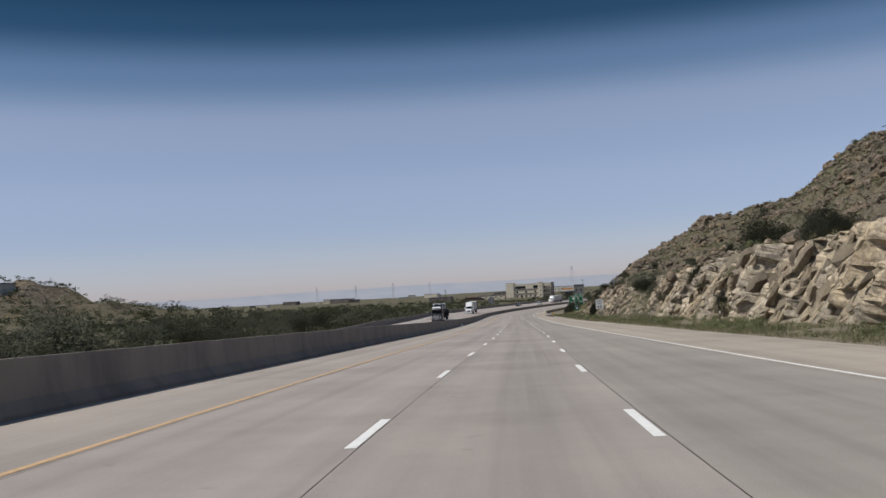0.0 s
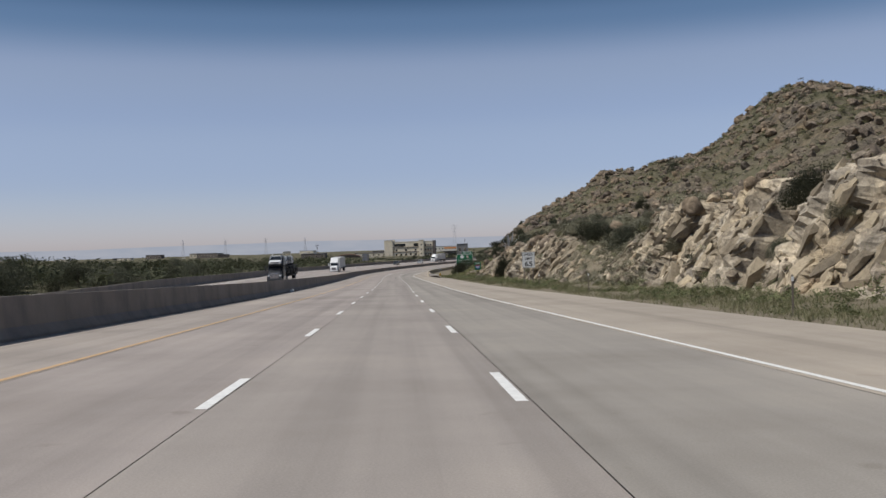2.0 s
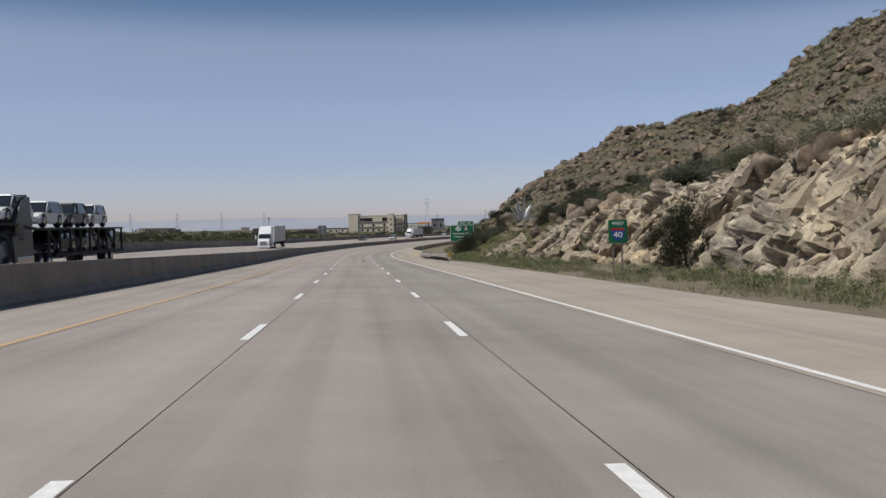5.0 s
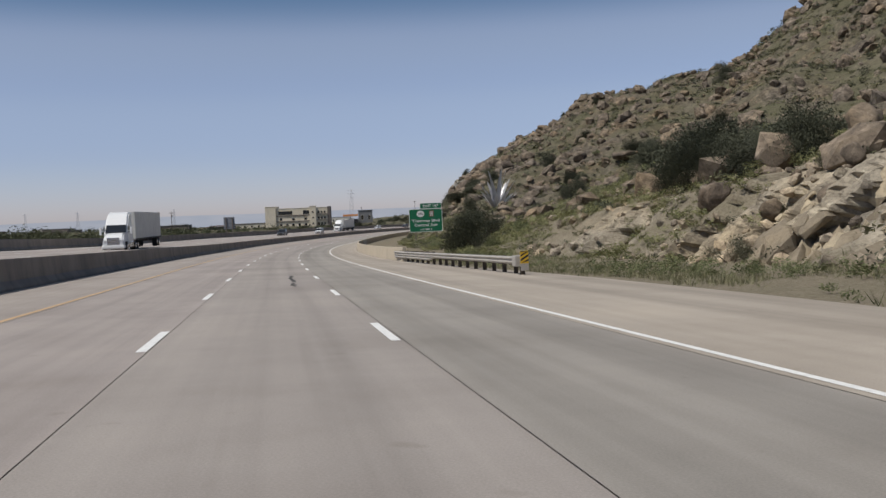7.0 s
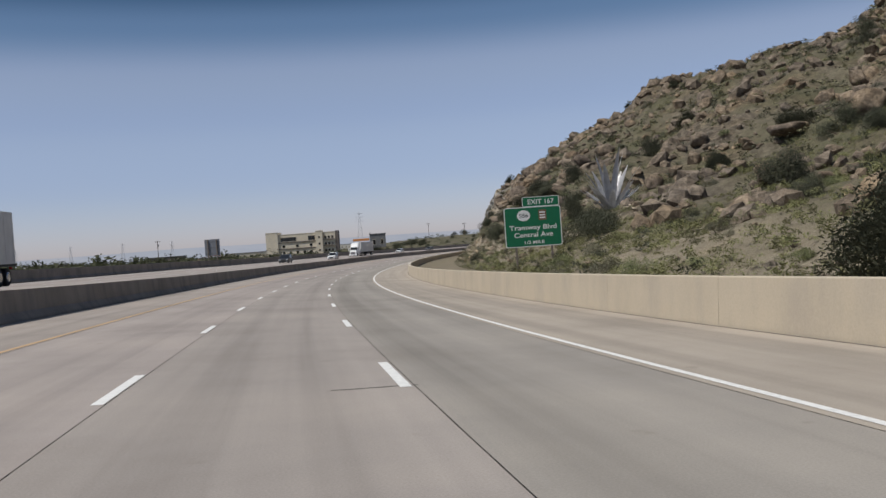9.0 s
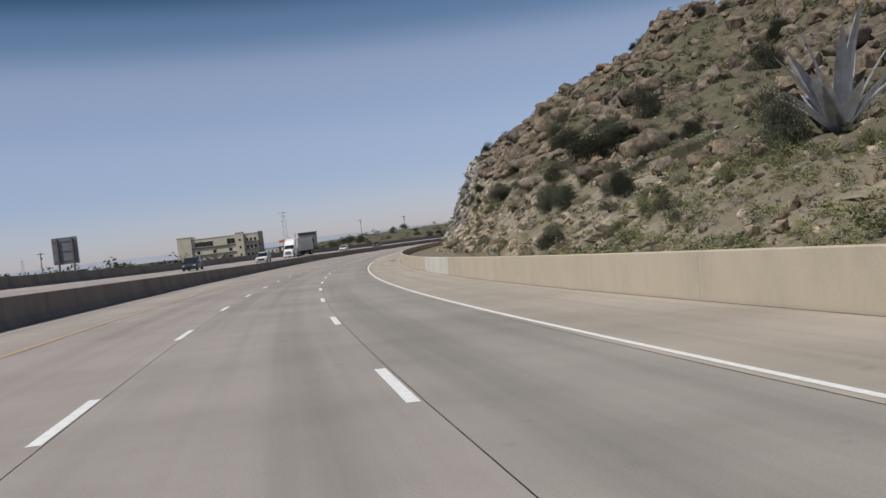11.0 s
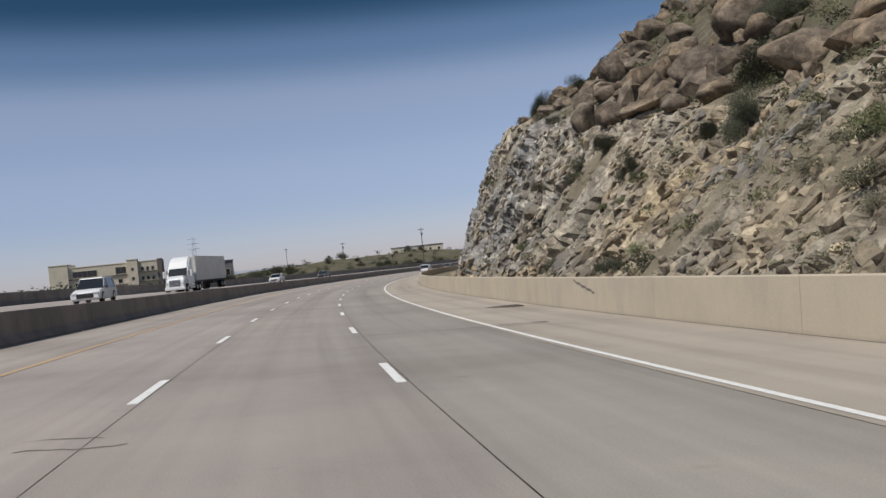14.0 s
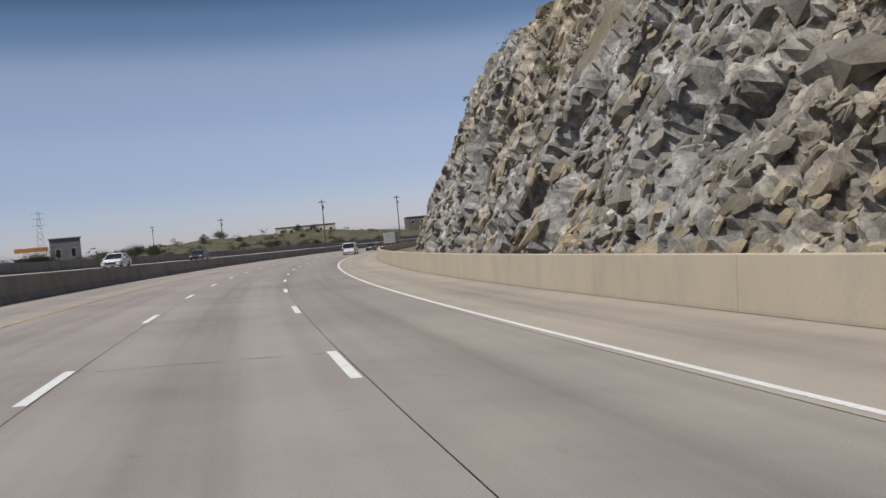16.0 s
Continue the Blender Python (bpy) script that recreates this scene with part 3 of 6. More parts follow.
def boulder_data(seed, sub=3, flats=5, soft=0.6):
    r = random.Random(seed)
    bm = bmesh.new()
    bmesh.ops.create_icosphere(bm, subdivisions=sub, radius=0.5)
    off = Vector((seed * 3.1, seed * 1.7, 0))
    planes = [(Vector((r.gauss(0, 1), r.gauss(0, 1), r.gauss(0, 0.8))).normalized(), r.uniform(0.28, 0.44)) for _ in range(flats)]
    for v in bm.verts:
        p = v.co * (1 + 0.35 * noise.noise(v.co * 1.9 + off))
        for nrm, d in planes:
            e = p.dot(nrm) - d
            if e > 0:
                p -= nrm * e * soft
        p += p.normalized() * (0.05 * noise.noise(p * 4 + off) + 0.035 * noise.noise(p * 9 + off) + 0.02 * noise.noise(p * 19 + off))
        v.co = Vector((p.x * 1.15, p.y, p.z * 0.8))
    return bm


def leafy(seed, blobs, leaves, size, spread, leaf=0.10, low=0.0):
    """Verts and faces of a clump of small leaves round several centres, with gaps."""
    r = random.Random(seed)
    verts, faces, centres = [], [], []
    for _ in range(blobs):
        a, d = r.uniform(0, 2 * math.pi), spread * math.sqrt(r.random())
        hgt = (1 - (d / (spread + 1e-6)) ** 2 * 0.55)
        centres.append((math.cos(a) * d, math.sin(a) * d, size * r.uniform(0.35 + low, 0.85) * hgt, r.uniform(0.22, 0.42) * size))
    for c in centres:
        for _ in range(leaves // blobs):
            v = Vector((r.gauss(0, 1), r.gauss(0, 1), r.gauss(0, 1))).normalized() * c[3] * r.uniform(0.40, 1.08)
            p = Vector(c[:3]) + Vector((v.x * 1.15, v.y * 1.15, v.z * 0.85))
            if p.z < 0.02:
                p.z = abs(p.z) * 0.3 + 0.02
            s = leaf * r.uniform(0.6, 1.5)
            q = Vector((r.gauss(0, 1), r.gauss(0, 1), r.gauss(0, 1))).normalized()
            w = q.orthogonal().normalized()
            k = len(verts)
            verts += [p - q * s, p + w * s * 0.8, p + q * s]
            faces.append((k, k + 1, k + 2))
    return verts, faces, centres


def shrub(name, seed, size, spread, blobs, leaves, leaf, mat, label, group, low=0.0):
    base = new(name)
    v, f, cs = leafy(seed, blobs, leaves, size, spread, leaf, low)
    mesh_object("crown", v, f, mat, base)
    bm = bmesh.new()
    ring = lambda x, y, z, r: [bm.verts.new((x + r * math.cos(a * 1.2566), y + r * math.sin(a * 1.2566), z)) for a in range(5)]
    foot = ring(0, 0, -0.15, 0.05 * size)
    for c in cs[:6]:
        tip = ring(c[0] * 0.8, c[1] * 0.8, c[2], 0.012 * size)
        for a in range(5):
            bm.faces.new((foot[a], foot[(a + 1) % 5], tip[(a + 1) % 5], tip[a]))
    part("stem", bm, BARK, base)
    return tagged(base, label, "shrub", group)


def put(ob, s, u, fn, scale=1.0, sink=0.05, sz=None):
    p, _ = fn(s, u)
    m = Matrix.Translation((p[0], p[1], p[2] - sink)) @ Matrix.Rotation(rng.uniform(0, 6.28), 4, "Z")
    c = copy_thing(ob, m)
    c.scale = (scale, scale, sz or scale)
    return c


def drop(ob):
    for o in (*ob.children_recursive, ob):
        bpy.data.objects.remove(o)


juniper = [shrub("juniper", 40 + i, 2.0, 1.3, 14, 11000, 0.045, LEAF_JUNIPER, "dark green rounded juniper growing on the rocky slope", "hillside shrubs") for i in range(3)]
sage = [shrub("shrub", 60 + i, 1.0, 0.8, 9, 3000, 0.034, LEAF_SAGE, "grey-green dry desert shrub among the rocks", "hillside shrubs") for i in range(3)]
green = [shrub("shrub", 80 + i, 1.0, 0.75, 9, 3000, 0.034, LEAF_GREEN, "low green desert shrub on the slope", "hillside shrubs") for i in range(2)]
tree = [shrub("tree", 90 + i, 4.5, 2.4, 22, 6500, 0.095, LEAF_JUNIPER, "broad dark green tree beyond the highway", "roadside trees") for i in range(3)]

# large growth that stands out: station, offset, size
for s, u, k in ((284, 34, 2.7), (279, 33, 2.5), (276, 34, 2.2), (288, 36, 2.4), (273, 36, 2.0), (303, 18.6, 2.0), (306, 20.5, 1.5), (434, 30, 1.9), (438, 33, 1.6),
                (88, 24, 1.9), (95, 27, 1.9), (236, 30, 2.2), (228, 32, 1.9), (178, 27, 1.4), (209, 18.6, 0.9),
                (370, 27, 1.8), (376, 30, 1.5), (448, 36, 1.5), (492, 30, 1.3), (505, 38, 1.5)):
    put(rng.choice(juniper), s, u, right_ground, k, 0.25)
for s, u, k in ((60, -32, 1.15), (66, -35, 0.9), (92, -34, 0.9), (99, -33, 1.0), (106, -36, 0.9), (138, -33, 0.85), (144, -36, 0.9), (40, -38, 1.0), (180, -40, 0.8), (20, -34, 0.9)):
    put(rng.choice(tree), s, u, left_ground, k, 0.3)
for k in range(80):
    put(rng.choice(tree), rng.uniform(10, 330), -30 - 75 * rng.random() ** 1.3, left_ground, rng.uniform(0.4, 0.85), 0.3)
for k in range(60):
    s = 138 + k * 1.1
    put(rng.choice(sage), s + rng.uniform(-1, 1), rng.uniform(22.5, 31), right_ground, rng.uniform(1.5, 2.6), 0.1)
for k in range(95):
    put(rng.choice(sage + green), rng.uniform(388, 480), rng.uniform(18, 40), right_ground, rng.uniform(0.45, 1.5), 0.08)
for k in range(55):
    put(rng.choice(sage + green + green), rng.uniform(288, 402), 17.5 + 45 * rng.random() ** 1.3, right_ground, rng.uniform(0.6, 1.5), 0.1)
for k in range(22):
    put(rng.choice(tree), rng.uniform(620, 830), -32 - 90 * rng.random(), left_ground, rng.uniform(0.45, 0.9), 0.3)
for k in range(26):
    put(rng.choice(sage + green), rng.uniform(485, 560), rng.uniform(17, 24), right_ground, rng.uniform(0.4, 0.9), 0.1)
def grow(spots):
    """Junipers of a given width and height."""
    for s, u, w, h in spots:
        put(rng.choice(juniper), s, u, right_ground, w / 3.5, 0.25, h / 1.8)


grow([(143, 22.3, 3.4, 2.4), (148, 22.5, 3.6, 2.6), (153, 23, 3.2, 2.4), (165, 23.5, 3.4, 2.2), (172.7, 23.6, 4, 2.4), (158, 21.8, 4.4, 3.0), (133.1, 21.6, 2.9, 1.2), (69, 21.5, 2.6, 2.3), (66.4, 21.8, 2.2, 2.2),
      (73.5, 24, 5, 3.2), (187, 25.5, 3.7, 2.6), (200, 17.2, 3.3, 3.6), (78, 17.6, 1.6, 1.8), (104, 18.2, 1.4, 1.3)])
grow([(399.8, 68.3, 7, 4), (407.8, 85.6, 6, 4), (364.7, 45.6, 6, 4), (417.5, 69.6, 7, 4), (395.8, 30.4, 4, 4), (402, 52.3, 5.4, 4), (443.6, 52.5, 6, 3.5), (334.9, 32.7, 2.5, 1.8), (473.3, 103.6, 7, 5), (390.8, 68.9, 4.2, 3.5), (347.9, 29.9, 2.2, 1.3)])
grow([(268, 25, 4.5, 3), (264, 26.5, 4, 2.8), (260, 27.5, 4, 2.6), (272, 29, 4.5, 3.2), (277, 30, 4.5, 3.4), (315, 41, 4.6, 5), (426.9, 22.7, 3.1, 3), (422, 23.3, 2.5, 2.5), (413.8, 25.6, 3, 2.2), (409.3, 24.9, 2.7, 2.2), (471.6, 35, 6, 3.5), (444.9, 38.4, 5, 3.5), (440, 33, 3.5, 2.2), (466.6, 23.9, 4.7, 2.6), (410, 19.5, 1, 1.1)])
grow([(488, 25, 2.9, 2.5), (484.9, 24.7, 2.7, 2.5), (500, 22.8, 1.9, 2), (514, 22.5, 3, 1.8), (554.7, 27, 3.8, 3), (490.3, 25.1, 2, 1.5), (509.3, 24.2, 2.2, 2), (504.8, 17.3, 1.7, 1.3), (487.7, 17.5, 2.1, 1.2)])
for k in range(55):
    put(rng.choice(tree), rng.uniform(15, 170), -30 - 26 * rng.random() ** 1.5, left_ground, rng.uniform(0.45, 0.8), 0.3)
for k in range(60):
    put(rng.choice(tree), rng.uniform(600, 900), -30 - 80 * rng.random(), left_ground, rng.uniform(0.35, 0.8), 0.3)
count = 0
while count < 170:
    s, u = rng.uniform(70, 600), 18 + 70 * rng.random() ** 1.6
    if abs(s - 365) < 6 and u < 26:
        continue
    put(rng.choice(sage + green + [juniper[0]]), s, u, right_ground, rng.uniform(0.6, 1.5), 0.08)
    count += 1
for o in juniper + sage + green + tree:
    drop(o)


def boulders():
    data = []
    for i in range(10):
        bm = boulder_data(i + 1, 3, 14, 0.72)
        me = bpy.data.meshes.new("boulder")
        bm.to_mesh(me)
        bm.free()
        me.materials.append((ROCK_BROWN, ROCK_DARK, ROCK_BROWN)[i % 3])
        me.polygons.foreach_set("use_smooth", [True] * len(me.polygons))
        data.append(me)
    def settle(spots):
        for s, u, w, h in spots:
            p, _ = right_ground(s, u)
            ob = new("boulder", rng.choice(data))
            ob.matrix_world = Matrix.Translation((p[0], p[1], p[2] + 0.22 * h)) @ Euler((rng.uniform(-0.3, 0.3), rng.uniform(-0.3, 0.3), rng.uniform(0, 6.28))).to_matrix().to_4x4()
            ob.scale = (w * 0.92, w * 0.95, h * 1.15)
            tagged(ob, "large rounded granite boulder resting on the slope", "boulder", "large boulders")

    settle([(120.3, 20.0, 1.8, 1.6), (132.4, 20.8, 2.8, 2.1), (116.5, 20.6, 0.9, 1.1), (112, 20.6, 1.4, 0.9), (191, 22.6, 2, 1.5), (188, 23, 2.7, 2), (185, 22.5, 2.1, 0.9), (193.7, 21.9, 1.6, 1.3), (201.9, 21.4, 2, 2.4), (196.7, 21.2, 1.6, 1.8),
            (194, 21.2, 1.8, 1.8), (180, 22.5, 1.3, 0.7), (182.5, 20.5, 2.4, 2), (281, 35.5, 3.6, 1.8), (279, 38, 3.2, 2.7), (287, 34, 3.4, 1.4), (290, 39, 1.6, 2), (287, 41, 1.4, 2), (257.1, 20.9, 1.8, 1.7), (251.9, 20.2, 1.2, 1.0), (248, 20.4, 1.3, 1.2)])
    settle([(262, 30, 1, 1.3), (247, 21.8, 1, 1), (248.4, 22.1, 0.8, 0.5), (400.6, 72.6, 6.5, 4.9), (409.8, 65.3, 6.9, 2.4), (511.2, 40.4, 5.6, 4.9), (404.9, 38, 3, 2), (417.4, 47, 3.2, 2.6), (511.8, 37.7, 5.3, 4.5), (489.3, 31.2, 5.2, 3.8),
            (494.4, 44.1, 3.8, 3.6), (474.4, 44.2, 2.7, 2.6), (435.9, 35.1, 2.6, 1.7), (428.7, 35.2, 4, 1.9), (429.7, 38.7, 2.3, 1.3), (417.7, 26, 3.1, 1.8), (424.8, 26.3, 2.8, 1.7), (446.2, 24.9, 3.8, 2.2), (467.8, 39.7, 2.4, 1.8), (540, 34.3, 5, 5)])
    settle([(441, 28.2, 2.2, 1.7), (496.2, 28.6, 4.4, 2.1), (521.9, 25.5, 2.7, 3.6), (514, 26.0, 3.2, 2.5), (532.2, 30.8, 3.1, 2.1), (509.1, 27.4, 4.6, 1.5), (500.4, 27.1, 2.6, 1.7), (505, 31, 6.0, 4.0), (549.9, 27.4, 3.1, 1.8), (484, 34, 5, 3.4), (478, 38, 4.2, 3), (520, 35, 4.6, 3.6), (527, 38, 4, 3.4), (470, 44, 4.4, 3), (550, 70, 5, 4), (544, 67, 4.2, 3.4), (556, 73, 4.6, 3.6), (547, 75, 4.4, 3.2), (553, 66, 3.6, 3)])
    n = 0
    while n < 150:
        s, u = rng.uniform(80, 610), 19 + 75 * rng.random() ** 1.3
        big = 1.0
        if n % 2:
            s, u, big = rng.uniform(425, 570), rng.uniform(29, 62), 1.5
        elif n % 10 == 0:
            s, u, big = rng.uniform(190, 262), rng.uniform(24, 34), 1.1
        if 280 < s < 400 and u < 42:
            continue
        p, (rock, _, _) = right_ground(s, u)
        if rng.random() > 0.25 + rock:
            continue
        if u < float(np.interp(s, HS, TOP_U)) + 2.5 and (s > 430 or rng.random() < 0.7):
            continue
        k = rng.choice((1.0, 1.4, 1.9, 2.6)) * rng.uniform(0.7, 1.35) * big
        ob = new("boulder", rng.choice(data))
        ob.matrix_world = Matrix.Translation((p[0], p[1], p[2] + 0.12 * k)) @ Euler((rng.uniform(-0.4, 0.4), rng.uniform(-0.4, 0.4), rng.uniform(0, 6.28))).to_matrix().to_4x4()
        ob.scale = (k, k * rng.uniform(0.75, 1.1), k * rng.uniform(0.7, 1.1))
        tagged(ob, "weathered tan granite boulder lying on the hillside", "boulder", "hillside boulders")
        n += 1


def joined(name, count, maker, mat, label, smooth=False):
    """Many small pieces that nobody could count, in one mesh."""
    verts, faces = [], []
    k = 0
    while k < count:
        got = maker()
        if got is None:
            continue
        v, f = got
        o = len(verts)
        verts += v
        faces += [tuple(i + o for i in q) for q in f]
        k += 1
    return tagged(mesh_object(name, verts, faces, mat, smooth=smooth), label, kind="stuff")


_stones = []
for i in range(8):
    bm = boulder_data(30 + i, 1, 7, 0.92)
    _stones.append(([v.co.copy() for v in bm.verts], [tuple(v.index for v in f.verts) for f in bm.faces]))
    bm.free()


def place_stone(p, k):
    v, f = rng.choice(_stones)
    m = Matrix.Translation((p[0], p[1], p[2] + 0.1 * k)) @ Euler((rng.uniform(-1, 1), rng.uniform(-1, 1), rng.uniform(0, 6.28))).to_matrix().to_4x4() @ Matrix.Diagonal((k, k * 0.85, k * 0.8, 1))
    return [m @ a for a in v], f


def hill_stone():
    s, u = rng.uniform(70, 640), 17.5 + 170 * rng.random() ** 1.5
    p, (rock, _, _) = right_ground(s, u)
    if rng.random() > 0.2 + rock:
        return None
    k = rng.choice((0.4, 0.6, 0.9, 1.3, 2.0, 2.8)) * rng.uniform(0.6, 1.3) * (1 + u / 160)
    if u < float(np.interp(s, HS, TOP_U)) + 1.5:
        k = min(k, rng.uniform(0.25, 0.7))
    return place_stone(p, k)


def cut_stone():
    q = rng.random()
    if q < 0.5:
        s, u = rng.uniform(375, 485), rng.uniform(17.6, 40)
    elif q < 0.62:
        s = rng.uniform(470, 600)
        u = float(np.interp(s, HS, TOE)) + rng.uniform(-1.2, 0.6)
    elif q < 0.74:
        s, u = rng.uniform(250, 315), rng.uniform(17.6, 36)
    else:
        s = rng.uniform(75, 262)
        u = float(np.interp(s, HS, TOE)) + rng.uniform(-0.8, 7.0)
    p, _ = right_ground(s, u)
    return place_stone(p, 0.16 + 1.0 * rng.random() ** 2.8)


def block_shape(seed):
    """An angular block split along joints, about one metre each way."""
    r = random.Random(seed)
    bm = bmesh.new()
    for _ in range(15):
        d = Vector((r.uniform(-1, 1), r.uniform(-1, 1), r.uniform(-1, 1)))
        k = max(abs(d.x), abs(d.y), abs(d.z))
        bm.verts.new(d * (0.5 / k) * r.uniform(0.86, 1.0))
    got = bmesh.ops.convex_hull(bm, input=bm.verts[:])
    bmesh.ops.delete(bm, geom=list({e for e in got["geom_interior"] + got["geom_unused"] if isinstance(e, bmesh.types.BMVert)}), context="VERTS")
    bmesh.ops.dissolve_limit(bm, angle_limit=0.12, verts=bm.verts[:], edges=bm.edges[:])
    bmesh.ops.triangulate(bm, faces=bm.faces[:])
    bm.verts.index_update()
    return bm


def block_place(s, f, a, long, thick, lean):
    """Where a block lies on the cut face: f of the way up, along the joints that lean up and back along the road."""
    t, b, c = (float(np.interp(s, HS, q)) for q in (TOE, TOP_U, TOP_H))
    u = t + f * (b - t)
    p, _ = right_ground(s, u)
    hd = radians(heading(s))
    right = Vector((math.cos(hd), math.sin(hd), 0))
    back = Vector((math.sin(hd), -math.cos(hd), 0))
    ln = math.hypot(b - t, c)
    upward = (right * (b - t) + Vector((0, 0, c))) / ln
    out = (Vector((0, 0, b - t)) - right * c) / ln
    m = Matrix((back, upward, out)).transposed().to_4x4()
    turn = Euler((rng.gauss(0, 0.13), rng.gauss(0, 0.17), -lean + rng.gauss(0, 0.16))).to_matrix().to_4x4()
    return Matrix.Translation(Vector(p) + out * (-0.20 * thick)) @ m @ turn @ Matrix.Diagonal((a, long, thick, 1))


def cut_block(s0, s1, big, stretch, lean, tall=1.0):
    while True:
        s = rng.uniform(s0, s1)
        crag = float(np.interp(s, HS, CRAG))
        f = rng.random() * tall
        top = 1.0 if f < 0.8 else 0.6
        if rng.random() < crag - 0.1 and noise.noise(Vector((s * 0.13, f * 1.1, 3))) > -0.22:
            a = big * top * (0.42 + 1.0 * rng.random() ** 2.4)
            return block_place(s, f, a, a * rng.uniform(*stretch), a * rng.uniform(0.38, 0.62), lean)


def rock_cut(s0, s1, big, stretch, lean, mat, label, loose, tall=1.0):
    """The blocks of one stretch of the cut: the largest are parts, the many small ones are joined."""
    rocks = tagged(new("rock_cut"), label, "rock face", kind="structure")
    shapes = []
    for i in range(10):
        bm = block_shape(500 + i)
        me = bpy.data.meshes.new("rock_block")
        bm.to_mesh(me)
        bm.free()
        me.materials.append(mat)
        shapes.append(me)
    for _ in range(290):
        ob = new("rock_block", rng.choice(shapes))
        ob.parent = rocks
        ob.matrix_world = cut_block(s0, s1, big, stretch, lean, tall)
    raw = [([v.co.copy() for v in me.vertices], [tuple(q.vertices) for q in me.polygons]) for me in shapes]

    def small():
        v, f = rng.choice(raw)
        m = cut_block(s0, s1, big * 0.48, stretch, lean, tall)
        return [m @ a for a in v], f
    joined("rubble", loose, small, mat, "small split pieces of granite in the rock face")


def tuft(size, n, leaf):
    v, f, _ = leafy(rng.randrange(9999), 4, n, size, size * 0.5, leaf)
    return v, f


_tufts = [tuft(1.0, 110, 0.075) for _ in range(20)]
_tufts_far = [tuft(1.0, 44, 0.12) for _ in range(20)]


def place_tuft(p, k, far=False):
    v, f = rng.choice(_tufts_far if far else _tufts)
    m = Matrix.Translation(p) @ Matrix.Rotation(rng.uniform(0, 6.28), 4, "Z") @ Matrix.Diagonal((k, k, k * 0.8, 1))
    return [m @ Vector(a) for a in v], f


def hill_tuft():
    s, u = rng.uniform(60, 640), 17.5 + 190 * rng.random() ** 1.3
    if rng.random() < 0.45:
        s, u = rng.uniform(400, 620), 22 + 170 * rng.random()
    p, (rock, _, _) = right_ground(s, u)
    if rng.random() < rock * 0.5:
        return None
    return place_tuft(p, rng.uniform(0.4, 1.4) * (1 + u / 160), u > 50)


def slope_tuft(s0=375, s1=485, far=44, more=0.0):
    s, u = rng.uniform(s0, s1), rng.uniform(16.5, far)
    if noise.noise(Vector((s * 0.09, u * 0.13, 6))) < -0.25 * rng.random() - 0.05:
        return None
    p, _ = right_ground(s, u)
    return place_tuft(p, 0.22 + more + 0.75 * rng.random() ** 2)


def plain_tuft():
    s, u = rng.uniform(-100, 920), -29 - 370 * rng.random() ** 1.3
    if rng.random() < 0.16:
        s, u = rng.gauss(297, 45), rng.gauss(-200, 40)
    elif rng.random() < 0.35:
        s, u = rng.uniform(10, 420), -29 - 130 * rng.random()
    p, _ = left_ground(s, u)
    return place_tuft(p, rng.choice((0.7, 1.0, 1.3, 1.7, 2.3, 2.8)) * rng.uniform(0.8, 1.3), True)


def mid_tuft():
    s, u = rng.uniform(70, 640), -42 - 230 * rng.random()
    if noise.noise(Vector((s * 0.03, u * 0.03, 2))) < -0.15:
        return None
    p, _ = left_ground(s, u)
    return place_tuft(p, rng.choice((1.2, 1.7, 2.3, 3.2)) * rng.uniform(0.8, 1.3), True)


def blade():
    s, u = rng.uniform(-10, 300), rng.gauss(14.0, 1.9)
    if u < EDGE_U(s) + 0.05 or (s > 284 and u < 9.9):
        return None
    if noise.noise(Vector((s * 0.12, u * 0.5, 4))) < 0.02 - 0.25 * rng.random():
        return None
    p, _ = right_ground(s, u)
    v, f = [], []
    for _ in range(5):
        a, hgt = rng.uniform(0, 6.28), rng.uniform(0.10, 0.36)
        b = Vector((p[0] + rng.uniform(-0.15, 0.15), p[1] + rng.uniform(-0.15, 0.15), p[2] - 0.03))
        w = Vector((math.cos(a), math.sin(a), 0)) * 0.014
        t = b + Vector((rng.gauss(0, 0.12), rng.gauss(0, 0.12), hgt))
        k = len(v)
        v += [b - w, b + w, t]
        f.append((k, k + 1, k + 2))
    return v, f


def weed():
    s, u = rng.uniform(20, 300), rng.gauss(14.6, 1.5)
    if u < EDGE_U(s) + 0.3 or noise.noise(Vector((s * 0.06, u * 0.3, 9))) < -0.12:
        return None
    p, _ = right_ground(s, u)
    return place_tuft(p, 0.2 + 0.6 * rng.random() ** 1.6)


boulders()
joined("weeds", 1500, weed, LEAF_GREEN, "low grey-green weeds along the foot of the rock cut")
rock_cut(40, 176, 1.35, (1.3, 2.6), 0.45, FACE_TAN, "blasted tan granite road cut of leaning slabs", 850, 0.97)
rock_cut(164, 252, 1.3, (1.1, 2.0), 0.45, FACE_TAN, "blasted tan granite road cut with weathered blocks", 480, 0.97)
rock_cut(438, 546, 1.4, (0.9, 1.8), 0.6, FACE_MIXED, "fractured tan granite face above the concrete wall", 2600)
rock_cut(540, 628, 1.4, (0.9, 1.9), 0.6, FACE_MIXED, "tall fractured grey granite cliff above the concrete wall", 2600)
joined("stones", 3000, cut_stone, ROCK, "broken pale granite rubble below the rock cut")
joined("stones", 6200, hill_stone, ROCK_BROWN, "loose broken brown granite rocks strewn over the hillside")
joined("scrub", 4200, hill_tuft, LEAF_JUNIPER, "dry grey-green bunchgrass and low scrub on the hillside")
joined("scrub", 4800, hill_tuft, LEAF_HILL, "olive bunchgrass covering the hillside between the rocks")
